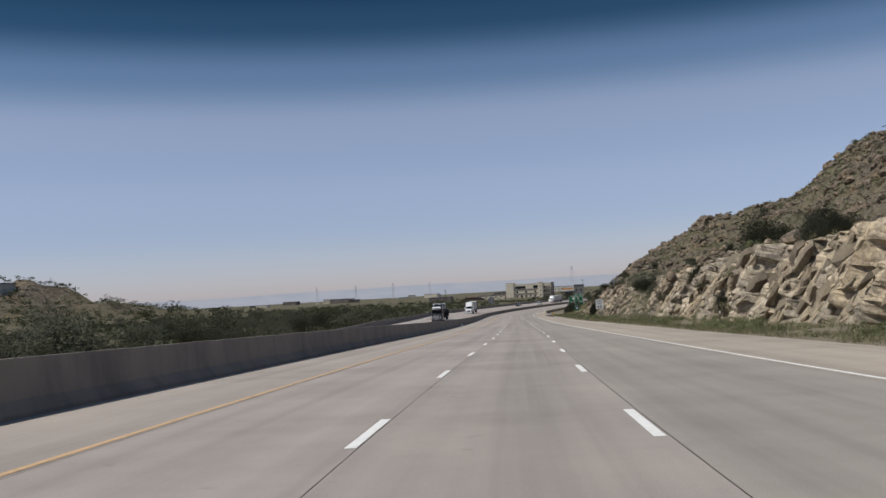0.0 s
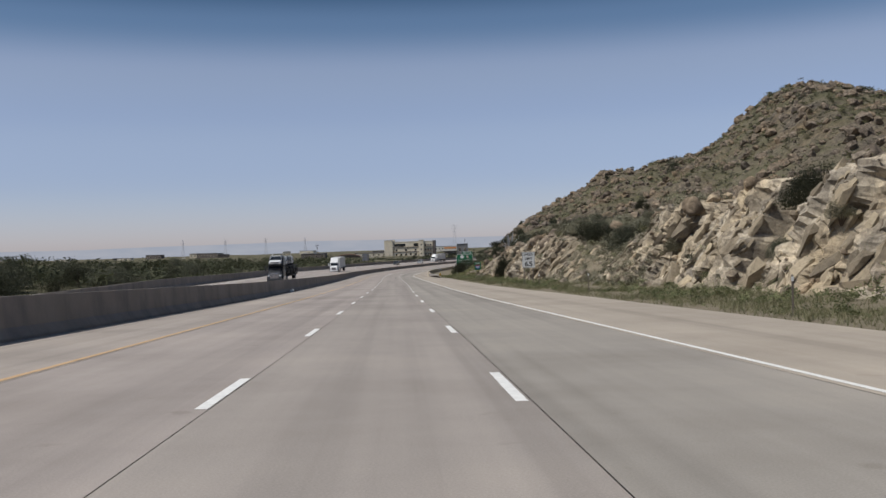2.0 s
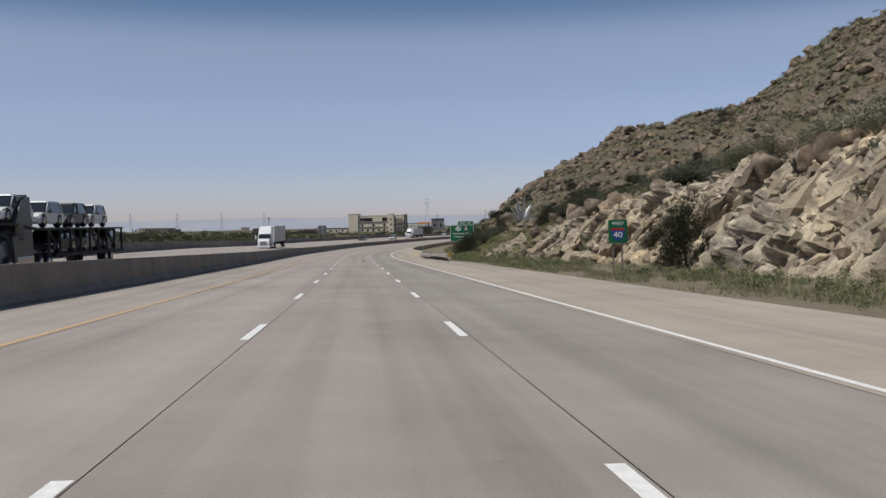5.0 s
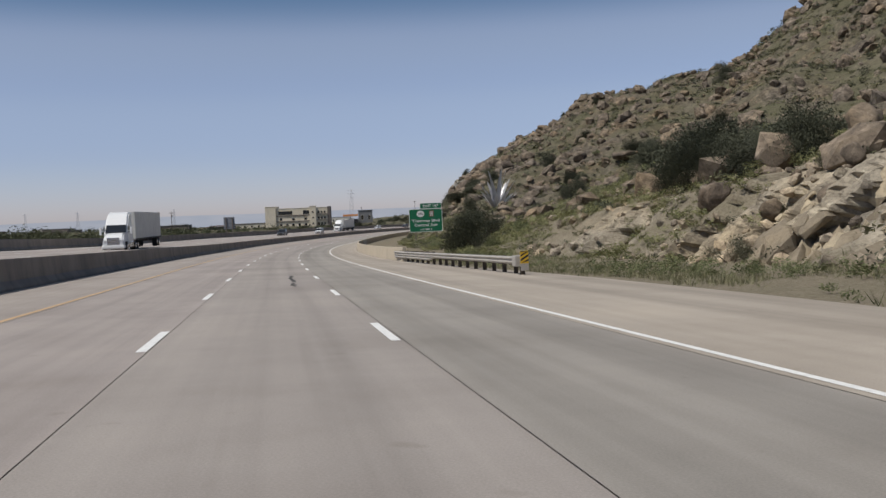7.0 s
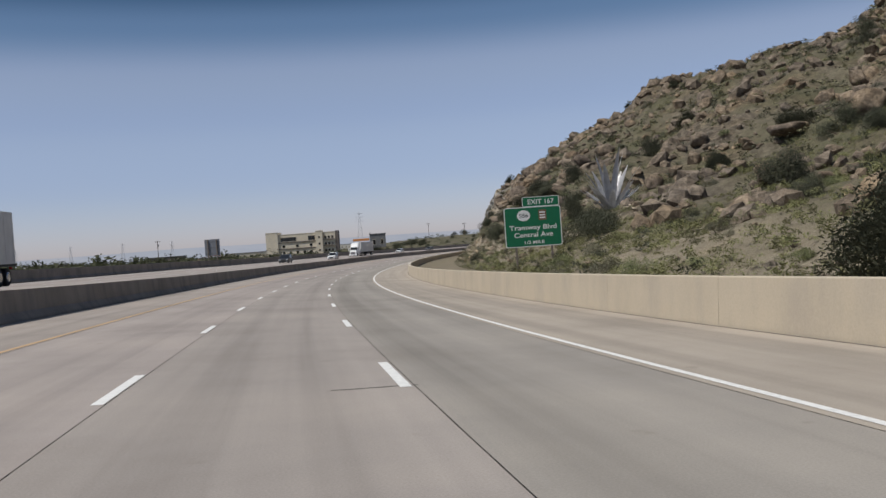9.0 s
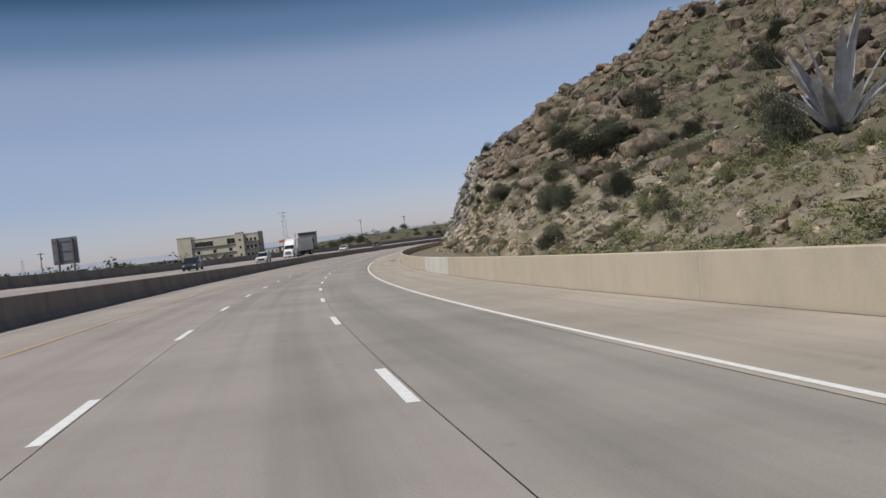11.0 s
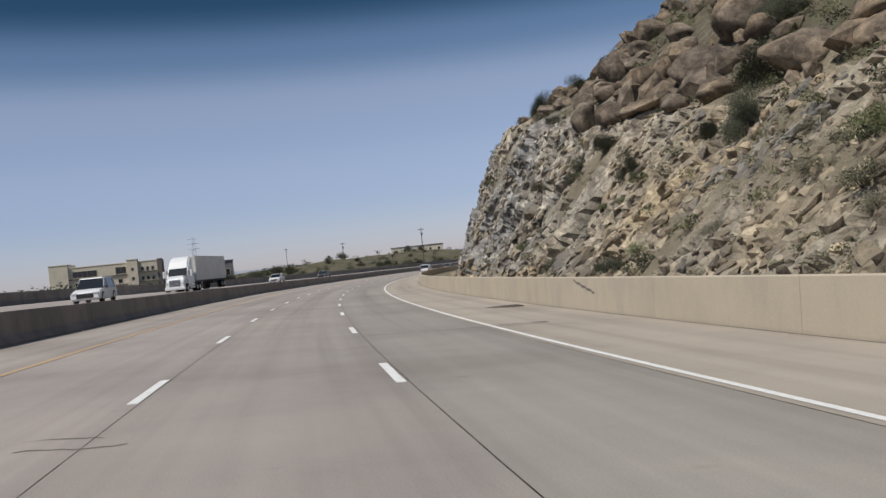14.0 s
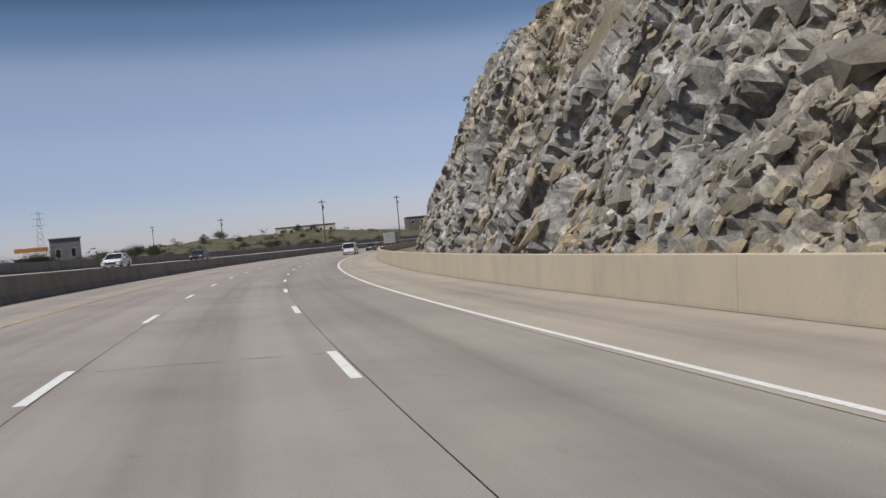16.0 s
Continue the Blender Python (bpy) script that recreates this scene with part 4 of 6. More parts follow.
joined("grass", 4200, lambda: slope_tuft(285, 405, 75, 0.25), LEAF_GRASS, "yellow-green grass tufts on the slope behind the wall")
joined("grass", 1100, lambda: slope_tuft(252, 305, 40, 0.15), LEAF_GRASS, "dry yellow-green tufts on the sandy slope by the guard rail")
joined("grass", 700, lambda: slope_tuft(122, 168, 26, 0.15), LEAF_SAGE, "pale dry tufts on the low bank behind the speed sign")
joined("scrub", 1500, slope_tuft, LEAF_SAGE, "pale grey-green bunchgrass between the rocks above the wall")
joined("scrub", 5200, mid_tuft, LEAF_SCRUB, "dark green bushes scattered over the rolling ground beyond the highway")
joined("scrub", 5200, plain_tuft, LEAF_SCRUB, "dark green scrub dotted over the desert plain")
joined("grass", 15000, blade, GRASS_MAT, "green and straw coloured grass along the road verge")

# ---- roadside furniture ----
STEEL = plain("galvanised_steel", (0.43, 0.40, 0.365), 0.6, 0.25, vary=0.12, scale=3)
SIGN_STEEL = plain("weathered_post_steel", (0.20, 0.17, 0.145), 0.7, 0.3)
POST_WOOD = plain("dark_treated_wood", (0.075, 0.06, 0.048), 0.9, vary=0.25)
SIGN_GREEN = plain("sign_green", (0.008, 0.135, 0.062), 0.5, vary=0.06, scale=2)
SIGN_WHITE = plain("sign_white", (0.74, 0.75, 0.74), 0.5, vary=0.05, scale=2)
SIGN_BLACK = plain("sign_black", (0.025, 0.025, 0.028), 0.5, vary=0.05)
SIGN_BLUE = plain("sign_blue", (0.02, 0.07, 0.30), 0.5, vary=0.05)
SIGN_RED = plain("sign_red", (0.40, 0.03, 0.035), 0.5, vary=0.05)
SIGN_YELLOW = plain("sign_yellow", (0.72, 0.45, 0.03), 0.5, vary=0.08)
RUBBER = plain("tyre_rubber", (0.022, 0.022, 0.023), 0.85)


def rounded_plate(bm, w, h, z, y, r, t=0.01):
    """An upright plate facing -y, its bottom at z."""
    ring = []
    for cx, cz, a0 in ((w / 2 - r, z + h - r, 0), (-w / 2 + r, z + h - r, 90), (-w / 2 + r, z + r, 180), (w / 2 - r, z + r, 270)):
        for k in range(5):
            a = radians(a0 + 22.5 * k)
            ring.append((cx + r * math.cos(a), cz + r * math.sin(a)))
    front = [bm.verts.new((x, y, zz)) for x, zz in ring]
    back = [bm.verts.new((x, y + t, zz)) for x, zz in ring]
    bm.faces.new(front)
    bm.faces.new(back[::-1])
    n = len(ring)
    for i in range(n):
        bm.faces.new((front[(i + 1) % n], front[i], back[i], back[(i + 1) % n]))
    bmesh.ops.recalc_face_normals(bm, faces=bm.faces[:])
    return bm


def lettering(text, size, x, z, y, mat, parent, width=None, label=""):
    """Flat letters that face -y, centred at x with their base line at z."""
    cu = bpy.data.curves.new("letters", "FONT")
    cu.body, cu.size, cu.align_x, cu.extrude, cu.offset = text, size, "CENTER", 0.002, size * 0.014
    tmp = bpy.data.objects.new("letters", cu)
    scene.collection.objects.link(tmp)
    bpy.context.view_layer.update()
    me = bpy.data.meshes.new_from_object(tmp.evaluated_get(bpy.context.evaluated_depsgraph_get()))
    bpy.data.objects.remove(tmp)
    me.materials.clear()
    me.materials.append(mat)
    xs = [v.co.x for v in me.vertices]
    k = width / (max(xs) - min(xs)) if width else 1.0
    for v in me.vertices:
        v.co = Vector((x + v.co.x * k, y - v.co.z, z + v.co.y))
    ob = new("lettering", me)
    ob.parent = parent
    if label:
        tagged(ob, label)
    return ob


def posts(parent, xs, top, y=0.04, r=0.035, mat=None):
    for x in xs:
        bm = bmesh.new()
        box(bm, x - r, x + r, y, y + 2 * r, -0.6, top, 0.006)
        part("post", bm, mat or SIGN_STEEL, parent)


def on_verge(s, u, turn=0.0):
    p, _ = right_ground(s, u)
    return pose(float(p[0]), float(p[1]), float(p[2]), 0, 0, heading(s) + turn)


def plate_parts(parent, w, h, z, mat, border, y=0.0, r=0.06, edge=0.03):
    bm = bmesh.new()
    rounded_plate(bm, w, h, z, y, r, 0.02)
    part("panel", bm, border, parent)
    bm = bmesh.new()
    rounded_plate(bm, w - 2 * edge, h - 2 * edge, z + edge, y - 0.005, r * 0.8, 0.004)
    part("face", bm, mat, parent)


def speed_sign():
    o = new("speed_limit_sign")
    z = 1.75
    bm = bmesh.new()
    rounded_plate(bm, 1.22, 1.52, z, 0.0, 0.07, 0.02)
    part("panel", bm, SIGN_WHITE, o)
    bm = bmesh.new()
    rounded_plate(bm, 1.16, 1.46, z + 0.03, -0.005, 0.06, 0.004)
    part("border", bm, SIGN_BLACK, o)
    bm = bmesh.new()
    rounded_plate(bm, 1.12, 1.42, z + 0.05, -0.010, 0.05, 0.004)
    part("face", bm, SIGN_WHITE, o)
    lettering("SPEED", 0.31, 0, z + 1.17, -0.014, SIGN_BLACK, o, 0.86, "black word SPEED")
    lettering("LIMIT", 0.31, 0, z + 0.79, -0.014, SIGN_BLACK, o, 0.72, "black word LIMIT")
    lettering("65", 0.62, 0, z + 0.17, -0.014, SIGN_BLACK, o, 0.74, "black number 65")
    posts(o, (-0.42, 0.42), z + 1.2)
    return tagged(o, "white speed limit 65 sign on two thin steel posts", "road sign")


def route_sign():
    o = new("route_marker_sign")
    z = 1.65
    plate_parts(o, 0.95, 1.15, z, SIGN_GREEN, SIGN_GREEN, edge=0.02)
    lettering("WEST", 0.22, 0, z + 0.90, -0.014, SIGN_WHITE, o, 0.62, "white word WEST")
    bm = bmesh.new()
    ring = [(-0.34, 0.62), (0.34, 0.62), (0.36, 0.40), (0.24, 0.14), (0, -0.02), (-0.24, 0.14), (-0.36, 0.40)]
    vs = [bm.verts.new((x, -0.012, z + 0.12 + q)) for x, q in ring]
    bm.faces.new(vs)
    part("shield", bm, SIGN_BLUE, o, "blue highway shield")
    bm = bmesh.new()
    ring = [(-0.34, 0.62), (0.34, 0.62), (0.355, 0.51), (-0.355, 0.51)]
    bm.faces.new([bm.verts.new((x, -0.016, z + 0.12 + q)) for x, q in ring])
    part("shield_band", bm, SIGN_RED, o, "red band of the shield")
    lettering("40", 0.40, 0, z + 0.28, -0.018, SIGN_WHITE, o, 0.46, "white number 40")
    posts(o, (-0.22, 0.22), z + 1.0)
    return tagged(o, "green route sign with a blue shield on two posts", "road sign")


def exit_sign():
    o = new("exit_sign")
    w, h, z = 5.4, 3.75, 1.9
    plate_parts(o, w, h, z, SIGN_GREEN, SIGN_WHITE, r=0.25, edge=0.07)
    bm = bmesh.new()
    rounded_plate(bm, 3.5, 0.92, 0, 0.0, 0.12, 0.02)
    bmesh.ops.translate(bm, verts=bm.verts[:], vec=(0.85, 0, z + h))
    part("exit_tab", bm, SIGN_WHITE, o)
    bm = bmesh.new()
    rounded_plate(bm, 3.4, 0.82, 0, -0.005, 0.10, 0.004)
    bmesh.ops.translate(bm, verts=bm.verts[:], vec=(0.85, 0, z + h + 0.05))
    part("exit_tab_face", bm, SIGN_GREEN, o)
    lettering("EXIT 167", 0.62, 0.85, z + h + 0.24, -0.014, SIGN_WHITE, o, 2.5, "white words EXIT 167")
    lettering("Tramway Blvd", 0.62, 0, z + 1.62, -0.014, SIGN_WHITE, o, 4.5, "white words Tramway Blvd")
    lettering("Central Ave", 0.62, 0, z + 0.92, -0.014, SIGN_WHITE, o, 3.7, "white words Central Ave")
    lettering("1/2 MILE", 0.40, 0, z + 0.28, -0.014, SIGN_WHITE, o, 1.9, "white words 1/2 MILE")
    bm = bmesh.new()
    bmesh.ops.create_circle(bm, cap_ends=True, segments=28, radius=0.56, matrix=Matrix.Translation((-0.85, -0.013, z + 2.95)) @ Matrix.Rotation(radians(90), 4, "X") @ Matrix.Diagonal((1.12, 0.92, 1, 1)))
    part("route_oval", bm, SIGN_WHITE, o, "white oval route marker")
    lettering("556", 0.52, -0.85, z + 2.77, -0.018, SIGN_BLACK, o, 0.86, "black number 556")
    bm = bmesh.new()
    rounded_plate(bm, 0.74, 0.98, z + 2.45, -0.012, 0.06, 0.004)
    part("heritage_marker", bm, plain("marker_brown", (0.19, 0.11, 0.07), 0.6), o, "small brown historic route marker")
    for q in (0.62, 0.36, 0.12):
        bm = bmesh.new()
        box(bm, 0.95 - 0.27, 0.95 + 0.27, -0.020, -0.013, z + 2.5 + q, z + 2.5 + q + 0.13)
        bmesh.ops.translate(bm, verts=bm.verts[:], vec=(-0.95, 0, 0))
        part("marker_bar", bm, SIGN_WHITE, o)
    for ch in o.children:
        if ch.name.startswith(("heritage_marker", "marker_bar")):
            ch.location.x = 0.95
    posts(o, (-1.7, 1.7), z + h, 0.05, 0.09)
    return tagged(o, "large green exit sign with white lettering on steel posts", "road sign")


def delineator():
    o = new("delineator_post")
    bm = bmesh.new()
    box(bm, -0.03, 0.03, -0.012, 0.012, -0.3, 1.25, 0.004)
    part("post", bm, SIGN_STEEL, o)
    bm = bmesh.new()
    rounded_plate(bm, 0.08, 0.14, 1.05, -0.022, 0.02, 0.008)
    part("reflector", bm, SIGN_WHITE, o, "small white reflector")
    return tagged(o, "thin rusty delineator post standing in the verge grass", "post", "delineator posts")


speed_sign().matrix_world = on_verge(147.5, 13.15)
route_sign().matrix_world = on_verge(198, 12.9)
exit_sign().matrix_world = on_verge(364.5, 20.5)
first = delineator()
for s, u in ((60, 12.9), (88, 12.3), (118, 12.6), (134, 12.0), (174, 12.4), (232, 12.4)):
    copy_thing(first, on_verge(s, u))
drop(first)


# guard rail: W-beam on wooden posts, three waves where it meets the wall
def guard_rail():
    o = new("guard_rail")
    du = lambda s: float(np.interp(s, [252, 262, 272, 287], [0.72, 0.62, 0.45, -0.12]))
    wave = lambda z0, n: [(-0.085 * (0.5 - 0.5 * math.cos(2 * math.pi * n * k / (12 * n))), z0 + 0.166 * k / 12) for k in range(12 * n + 1)]
    two = [(9.30 + x, h) for x, h in wave(0.42, 2)]
    three = [(9.30 + x, h) for x, h in wave(0.25, 3)]
    for name, prof, a, b in (("rail", two, 253.4, 258.0), ("rail", two, 258.0, 262.8), ("rail", two, 262.8, 267.5), ("rail", two, 267.5, 272.0), ("rail", three, 273.5, 279.0), ("rail", three, 279.0, 287.6)):
        back = [(u + 0.012, h) for u, h in prof[::-1]]
        sweep(name, prof + back, a, b + 0.05, STEEL, o, step=1.0, du=du)
    n = 10
    verts, faces = [], []
    for i in range(n + 1):
        f = i / n
        for k in range(37):
            a = two[min(24, round(k * 24 / 36))]
            c = three[k]
            verts.append(road_at(272.0 + 1.5 * f, a[0] * (1 - f) + c[0] * f + du(272 + 1.5 * f), a[1] * (1 - f) + c[1] * f))
    for i in range(n):
        for k in range(36):
            a = i * 37 + k
            faces.append((a, a + 1, a + 38, a + 37))
    mesh_object("transition_rail", verts, faces, STEEL, o)
    for k in range(17):
        s = 254.6 + k * 1.905
        top = 0.74 if s < 272 else 0.80
        bm = bmesh.new()
        box(bm, 0.22, 0.38, -0.10, 0.10, -0.9, top, 0.01)
        p = part("rail_post", bm, POST_WOOD, o)
        p.matrix_world = road_pose(s, 9.30 + du(s), 0)
        bm = bmesh.new()
        box(bm, 0.015, 0.215, -0.075, 0.075, top - 0.36, top - 0.02, 0.008)
        p = part("block", bm, POST_WOOD, o)
        p.matrix_world = road_pose(s, 9.30 + du(s), 0)
    m = road_pose(252.9, 9.30 + du(252.9), 0)
    bm = bmesh.new()
    box(bm, -0.20, 0.16, 0.0, 0.5, 0.34, 0.78, 0.02)
    part("end_head", bm, STEEL, o, "squared steel end head").matrix_world = m
    bm = bmesh.new()
    box(bm, 0.05, 0.22, 0.02, 0.22, -0.6, 0.75, 0.01)
    part("end_post", bm, POST_WOOD, o).matrix_world = m
    bm = bmesh.new()
    box(bm, 0.02, 0.37, -0.04, -0.012, 0.16, 0.46, 0.006)
    part("plate", bm, STEEL, o, "dull grey end plate").matrix_world = m
    bm = bmesh.new()
    box(bm, 0.02, 0.37, -0.04, -0.012, 0.463, 0.98, 0.006)
    part("object_marker", bm, SIGN_YELLOW, o, "yellow hazard plate").matrix_world = m
    lo = lambda q: max(0.468, min(0.975, q))
    for k in range(4):
        z = 0.36 + k * 0.19
        ring = [(0.025, lo(z)), (0.365, lo(z + 0.2)), (0.365, lo(z + 0.29)), (0.025, lo(z + 0.09))]
        bm = bmesh.new()
        bm.faces.new([bm.verts.new((x, -0.044, q)) for x, q in ring])
        part("black_stripe", bm, SIGN_BLACK, o).matrix_world = m
    return tagged(o, "galvanised steel guard rail on dark wooden posts", "guard rail")


guard_rail()


# steel agave on the slope
def agave():
    o = new("agave_sculpture")
    steel = plain("brushed_steel", (0.66, 0.66, 0.68), 0.38, 0.3, vary=0.15, scale=1.2)
    r = random.Random(4)
    for k in range(22):
        ring = 0 if k < 3 else (1 if k < 10 else 2)
        a = k * 2.4 + r.uniform(-0.2, 0.2)
        tilt = (0.10, 0.38, 0.72)[ring] + r.uniform(-0.06, 0.06)
        ln = (8.4, 7.2, 5.6)[ring] * r.uniform(0.85, 1.08)
        bm = bmesh.new()
        rows = []
        for i in range(8):
            f = i / 7
            w = 0.46 * (math.sin(math.pi * min(1.0, 0.22 + f * 0.78)) ** 0.8) + 0.01
            c = tilt + 0.16 * f
            rr, zz = 0.35 + ln * f * math.sin(c), ln * f * math.cos(c)
            rows.append([bm.verts.new((rr + (0.16 * w if q == 0 else 0), q * w, zz)) for q in (-1, 0, 1)])
        for i in range(7):
            for j in range(2):
                bm.faces.new((rows[i][j], rows[i][j + 1], rows[i + 1][j + 1], rows[i + 1][j]))
        bmesh.ops.solidify(bm, geom=bm.faces[:], thickness=0.04)
        bmesh.ops.rotate(bm, verts=bm.verts[:], cent=(0, 0, 0), matrix=Matrix.Rotation(a, 3, "Z"))
        part("blade", bm, steel, o)
    return tagged(o, "tall polished steel agave sculpture standing on the rocky slope", "sculpture")


p, _ = right_ground(399, 36.5)
agave().matrix_world = Matrix.Translation((p[0], p[1], p[2] - 0.1))


# drain grate and repairs in the pavement
def pavement_details():
    g = new("drain_grate")
    bm = bmesh.new()
    box(bm, -0.75, 0.75, -0.55, 0.55, -0.02, 0.012, 0.004)
    part("frame", bm, plain("rusty_iron", (0.10, 0.075, 0.06), 0.8, 0.4), g)
    for k in range(9):
        bm = bmesh.new()
        box(bm, -0.70, 0.70, -0.48 + k * 0.12, -0.43 + k * 0.12, 0.010, 0.022)
        part("bar", bm, SIGN_STEEL, g)
    tagged(g, "rusty drain grate in the shoulder beside the wall", "drain").matrix_world = road_pose(471.5, 7.9, 0.0)
    tar = plain("tar_seal", (0.070, 0.066, 0.062), 0.9, vary=0.2, scale=8)
    patch = plain("asphalt_patch", (0.150, 0.138, 0.126), 0.95, vary=0.2, scale=8)
    r = random.Random(21)

    def crack(s, u0, u1, w, wob):
        n = int((u1 - u0) / 0.12)
        verts, faces = [], []
        off = r.uniform(0, 50)
        for i in range(n + 1):
            u = u0 + (u1 - u0) * i / n
            c = s + wob * noise.noise(Vector((u * 0.9 + off, 1, 0))) + 0.2 * wob * noise.noise(Vector((u * 6 + off, 1, 0)))
            e = w * max(0.12, 0.55 + 1.1 * noise.noise(Vector((u * 2.2 + off, 7, 0))))
            verts += [road_at(c - e, u, 0.003), road_at(c + e, u, 0.003)]
        for i in range(n):
            if noise.noise(Vector((i * 0.17 + off, 3, 0))) > -0.34:
                faces.append((2 * i, 2 * i + 2, 2 * i + 3, 2 * i + 1))
        mesh_object("crack_repair", verts, faces, patch, road)

    crack(460.4, 2.1, 6.9, 0.07, 0.5)
    crack(460.9, 5.6, 7.0, 0.16, 0.3)
    crack(291.3, 0.9, 2.0, 0.06, 0.15)
    crack(446.5, -2.4, -1.3, 0.06, 0.5)
    crack(447.1, -2.5, -1.6, 0.035, 0.4)
    crack(513.5, -2.2, 1.7, 0.018, 0.2)
    crack(397.0, 2.1, 5.2, 0.010, 0.5)
    verts, faces = [], []
    for i in range(100):
        s = 248.0 + i * 0.105
        u = 0.78 + 0.05 * math.sin(s * 1.1) + 0.07 * noise.noise(Vector((s * 1.3, 2, 0)))
        e = 0.085 * max(0.25, 1.0 + 1.1 * noise.noise(Vector((s * 1.1, 5, 0))) + 0.5 * noise.noise(Vector((s * 5, 8, 0))))
        e2 = e * (0.8 + 0.6 * noise.noise(Vector((s * 6, 11, 0))))
        verts += [road_at(s, u - e, 0.003), road_at(s, u + e2, 0.003)]
        if i and noise.noise(Vector((s * 0.9, 14, 0))) > -0.3:
            faces.append((2 * i - 2, 2 * i - 1, 2 * i + 1, 2 * i))
    mesh_object("tar_patch", verts, faces, tar, road)


pavement_details()

bag = new("plastic_bag")
bm = bmesh.new()
bmesh.ops.create_icosphere(bm, subdivisions=3, radius=0.2)
for v in bm.verts:
    v.co *= 1 + 0.5 * noise.noise(v.co * 9)
    v.co.z = max(v.co.z * 0.8, -0.1) + 0.1
part("film", bm, SIGN_WHITE, bag, smooth=True)
tagged(bag, "crumpled white plastic bag lying beside the median barrier", "litter").matrix_world = road_pose(144.5, -9.0, 0.0)

# ---- vehicles ----
CAR_WHITE = plain("car_paint_white", (0.72, 0.73, 0.74), 0.28, 0.0, 0.6, 0.04)
CAR_DARK = plain("car_paint_charcoal", (0.045, 0.048, 0.055), 0.28, 0.1, 0.6, 0.05)
CAR_SILVER = plain("car_paint_silver", (0.42, 0.44, 0.46), 0.3, 0.5, 0.6, 0.05)
TRAILER_WHITE = plain("trailer_skin", (0.66, 0.66, 0.65), 0.45, 0.0, 0.4, 0.08, 1.0)
TRAILER_GREY = plain("trailer_grey", (0.30, 0.295, 0.29), 0.6, 0.0, 0.4, 0.15, 1.0)
GLASS_DARK = plain("tinted_glass", (0.015, 0.018, 0.022), 0.08, 0.0, 0.7, 0.02)
CHROME = plain("chrome", (0.6, 0.6, 0.62), 0.18, 0.9, vary=0.05)
BLACK_PLASTIC = plain("black_plastic", (0.03, 0.03, 0.032), 0.6)
LAMP_CLEAR = plain("lamp_clear", (0.70, 0.72, 0.74), 0.15, 0.2)
LAMP_RED = plain("lamp_red", (0.35, 0.012, 0.012), 0.25)
CHASSIS = plain("chassis_dark_steel", (0.05, 0.048, 0.046), 0.7, 0.3)


def wheel(parent, x, y, r, w=0.24):
    bm = bmesh.new()
    bmesh.ops.create_cone(bm, cap_ends=True, segments=20, radius1=r, radius2=r, depth=w, matrix=Matrix.Translation((x, y, r)) @ Matrix.Rotation(radians(90), 4, "Y"))
    es = [e for e in bm.edges if e.is_boundary or len(e.link_faces) == 2 and abs(e.link_faces[0].normal.dot(e.link_faces[1].normal)) < 0.5]
    bmesh.ops.bevel(bm, geom=es, offset=0.04, segments=2, affect="EDGES")
    t = part("wheel", bm, RUBBER, parent)
    side = 1 if x > 0 else -1
    bm = bmesh.new()
    bmesh.ops.create_cone(bm, cap_ends=True, segments=16, radius1=r * 0.62, radius2=r * 0.5, depth=0.05, matrix=Matrix.Translation((x + side * (w / 2 + 0.005), y, r)) @ Matrix.Rotation(radians(90 * side), 4, "Y"))
    part("rim", bm, CHROME, t)


def slab(bm, profile, x0, x1, taper=0.0):
    """A side profile of (y, z) drawn across from x0 to x1; taper narrows its upper part."""
    zs = [z for _, z in profile]
    lo, hi = min(zs), max(zs)
    rows = []
    for x, sgn in ((x0, 1), (x1, -1)):
        rows.append([bm.verts.new((x + sgn * taper * (z - lo) / (hi - lo), y, z)) for y, z in profile])
    n = len(profile)
    bm.faces.new(rows[0])
    bm.faces.new(rows[1][::-1])
    for i in range(n):
        j = (i + 1) % n
        bm.faces.new((rows[0][j], rows[0][i], rows[1][i], rows[1][j]))
    bmesh.ops.recalc_face_normals(bm, faces=bm.faces[:])
    return bm


def soft(bm, w=0.05):
    bmesh.ops.bevel(bm, geom=[e for e in bm.edges if len(e.link_faces) == 2 and e.calc_face_angle(0) > 0.3], offset=w, segments=2, affect="EDGES")
    return bm


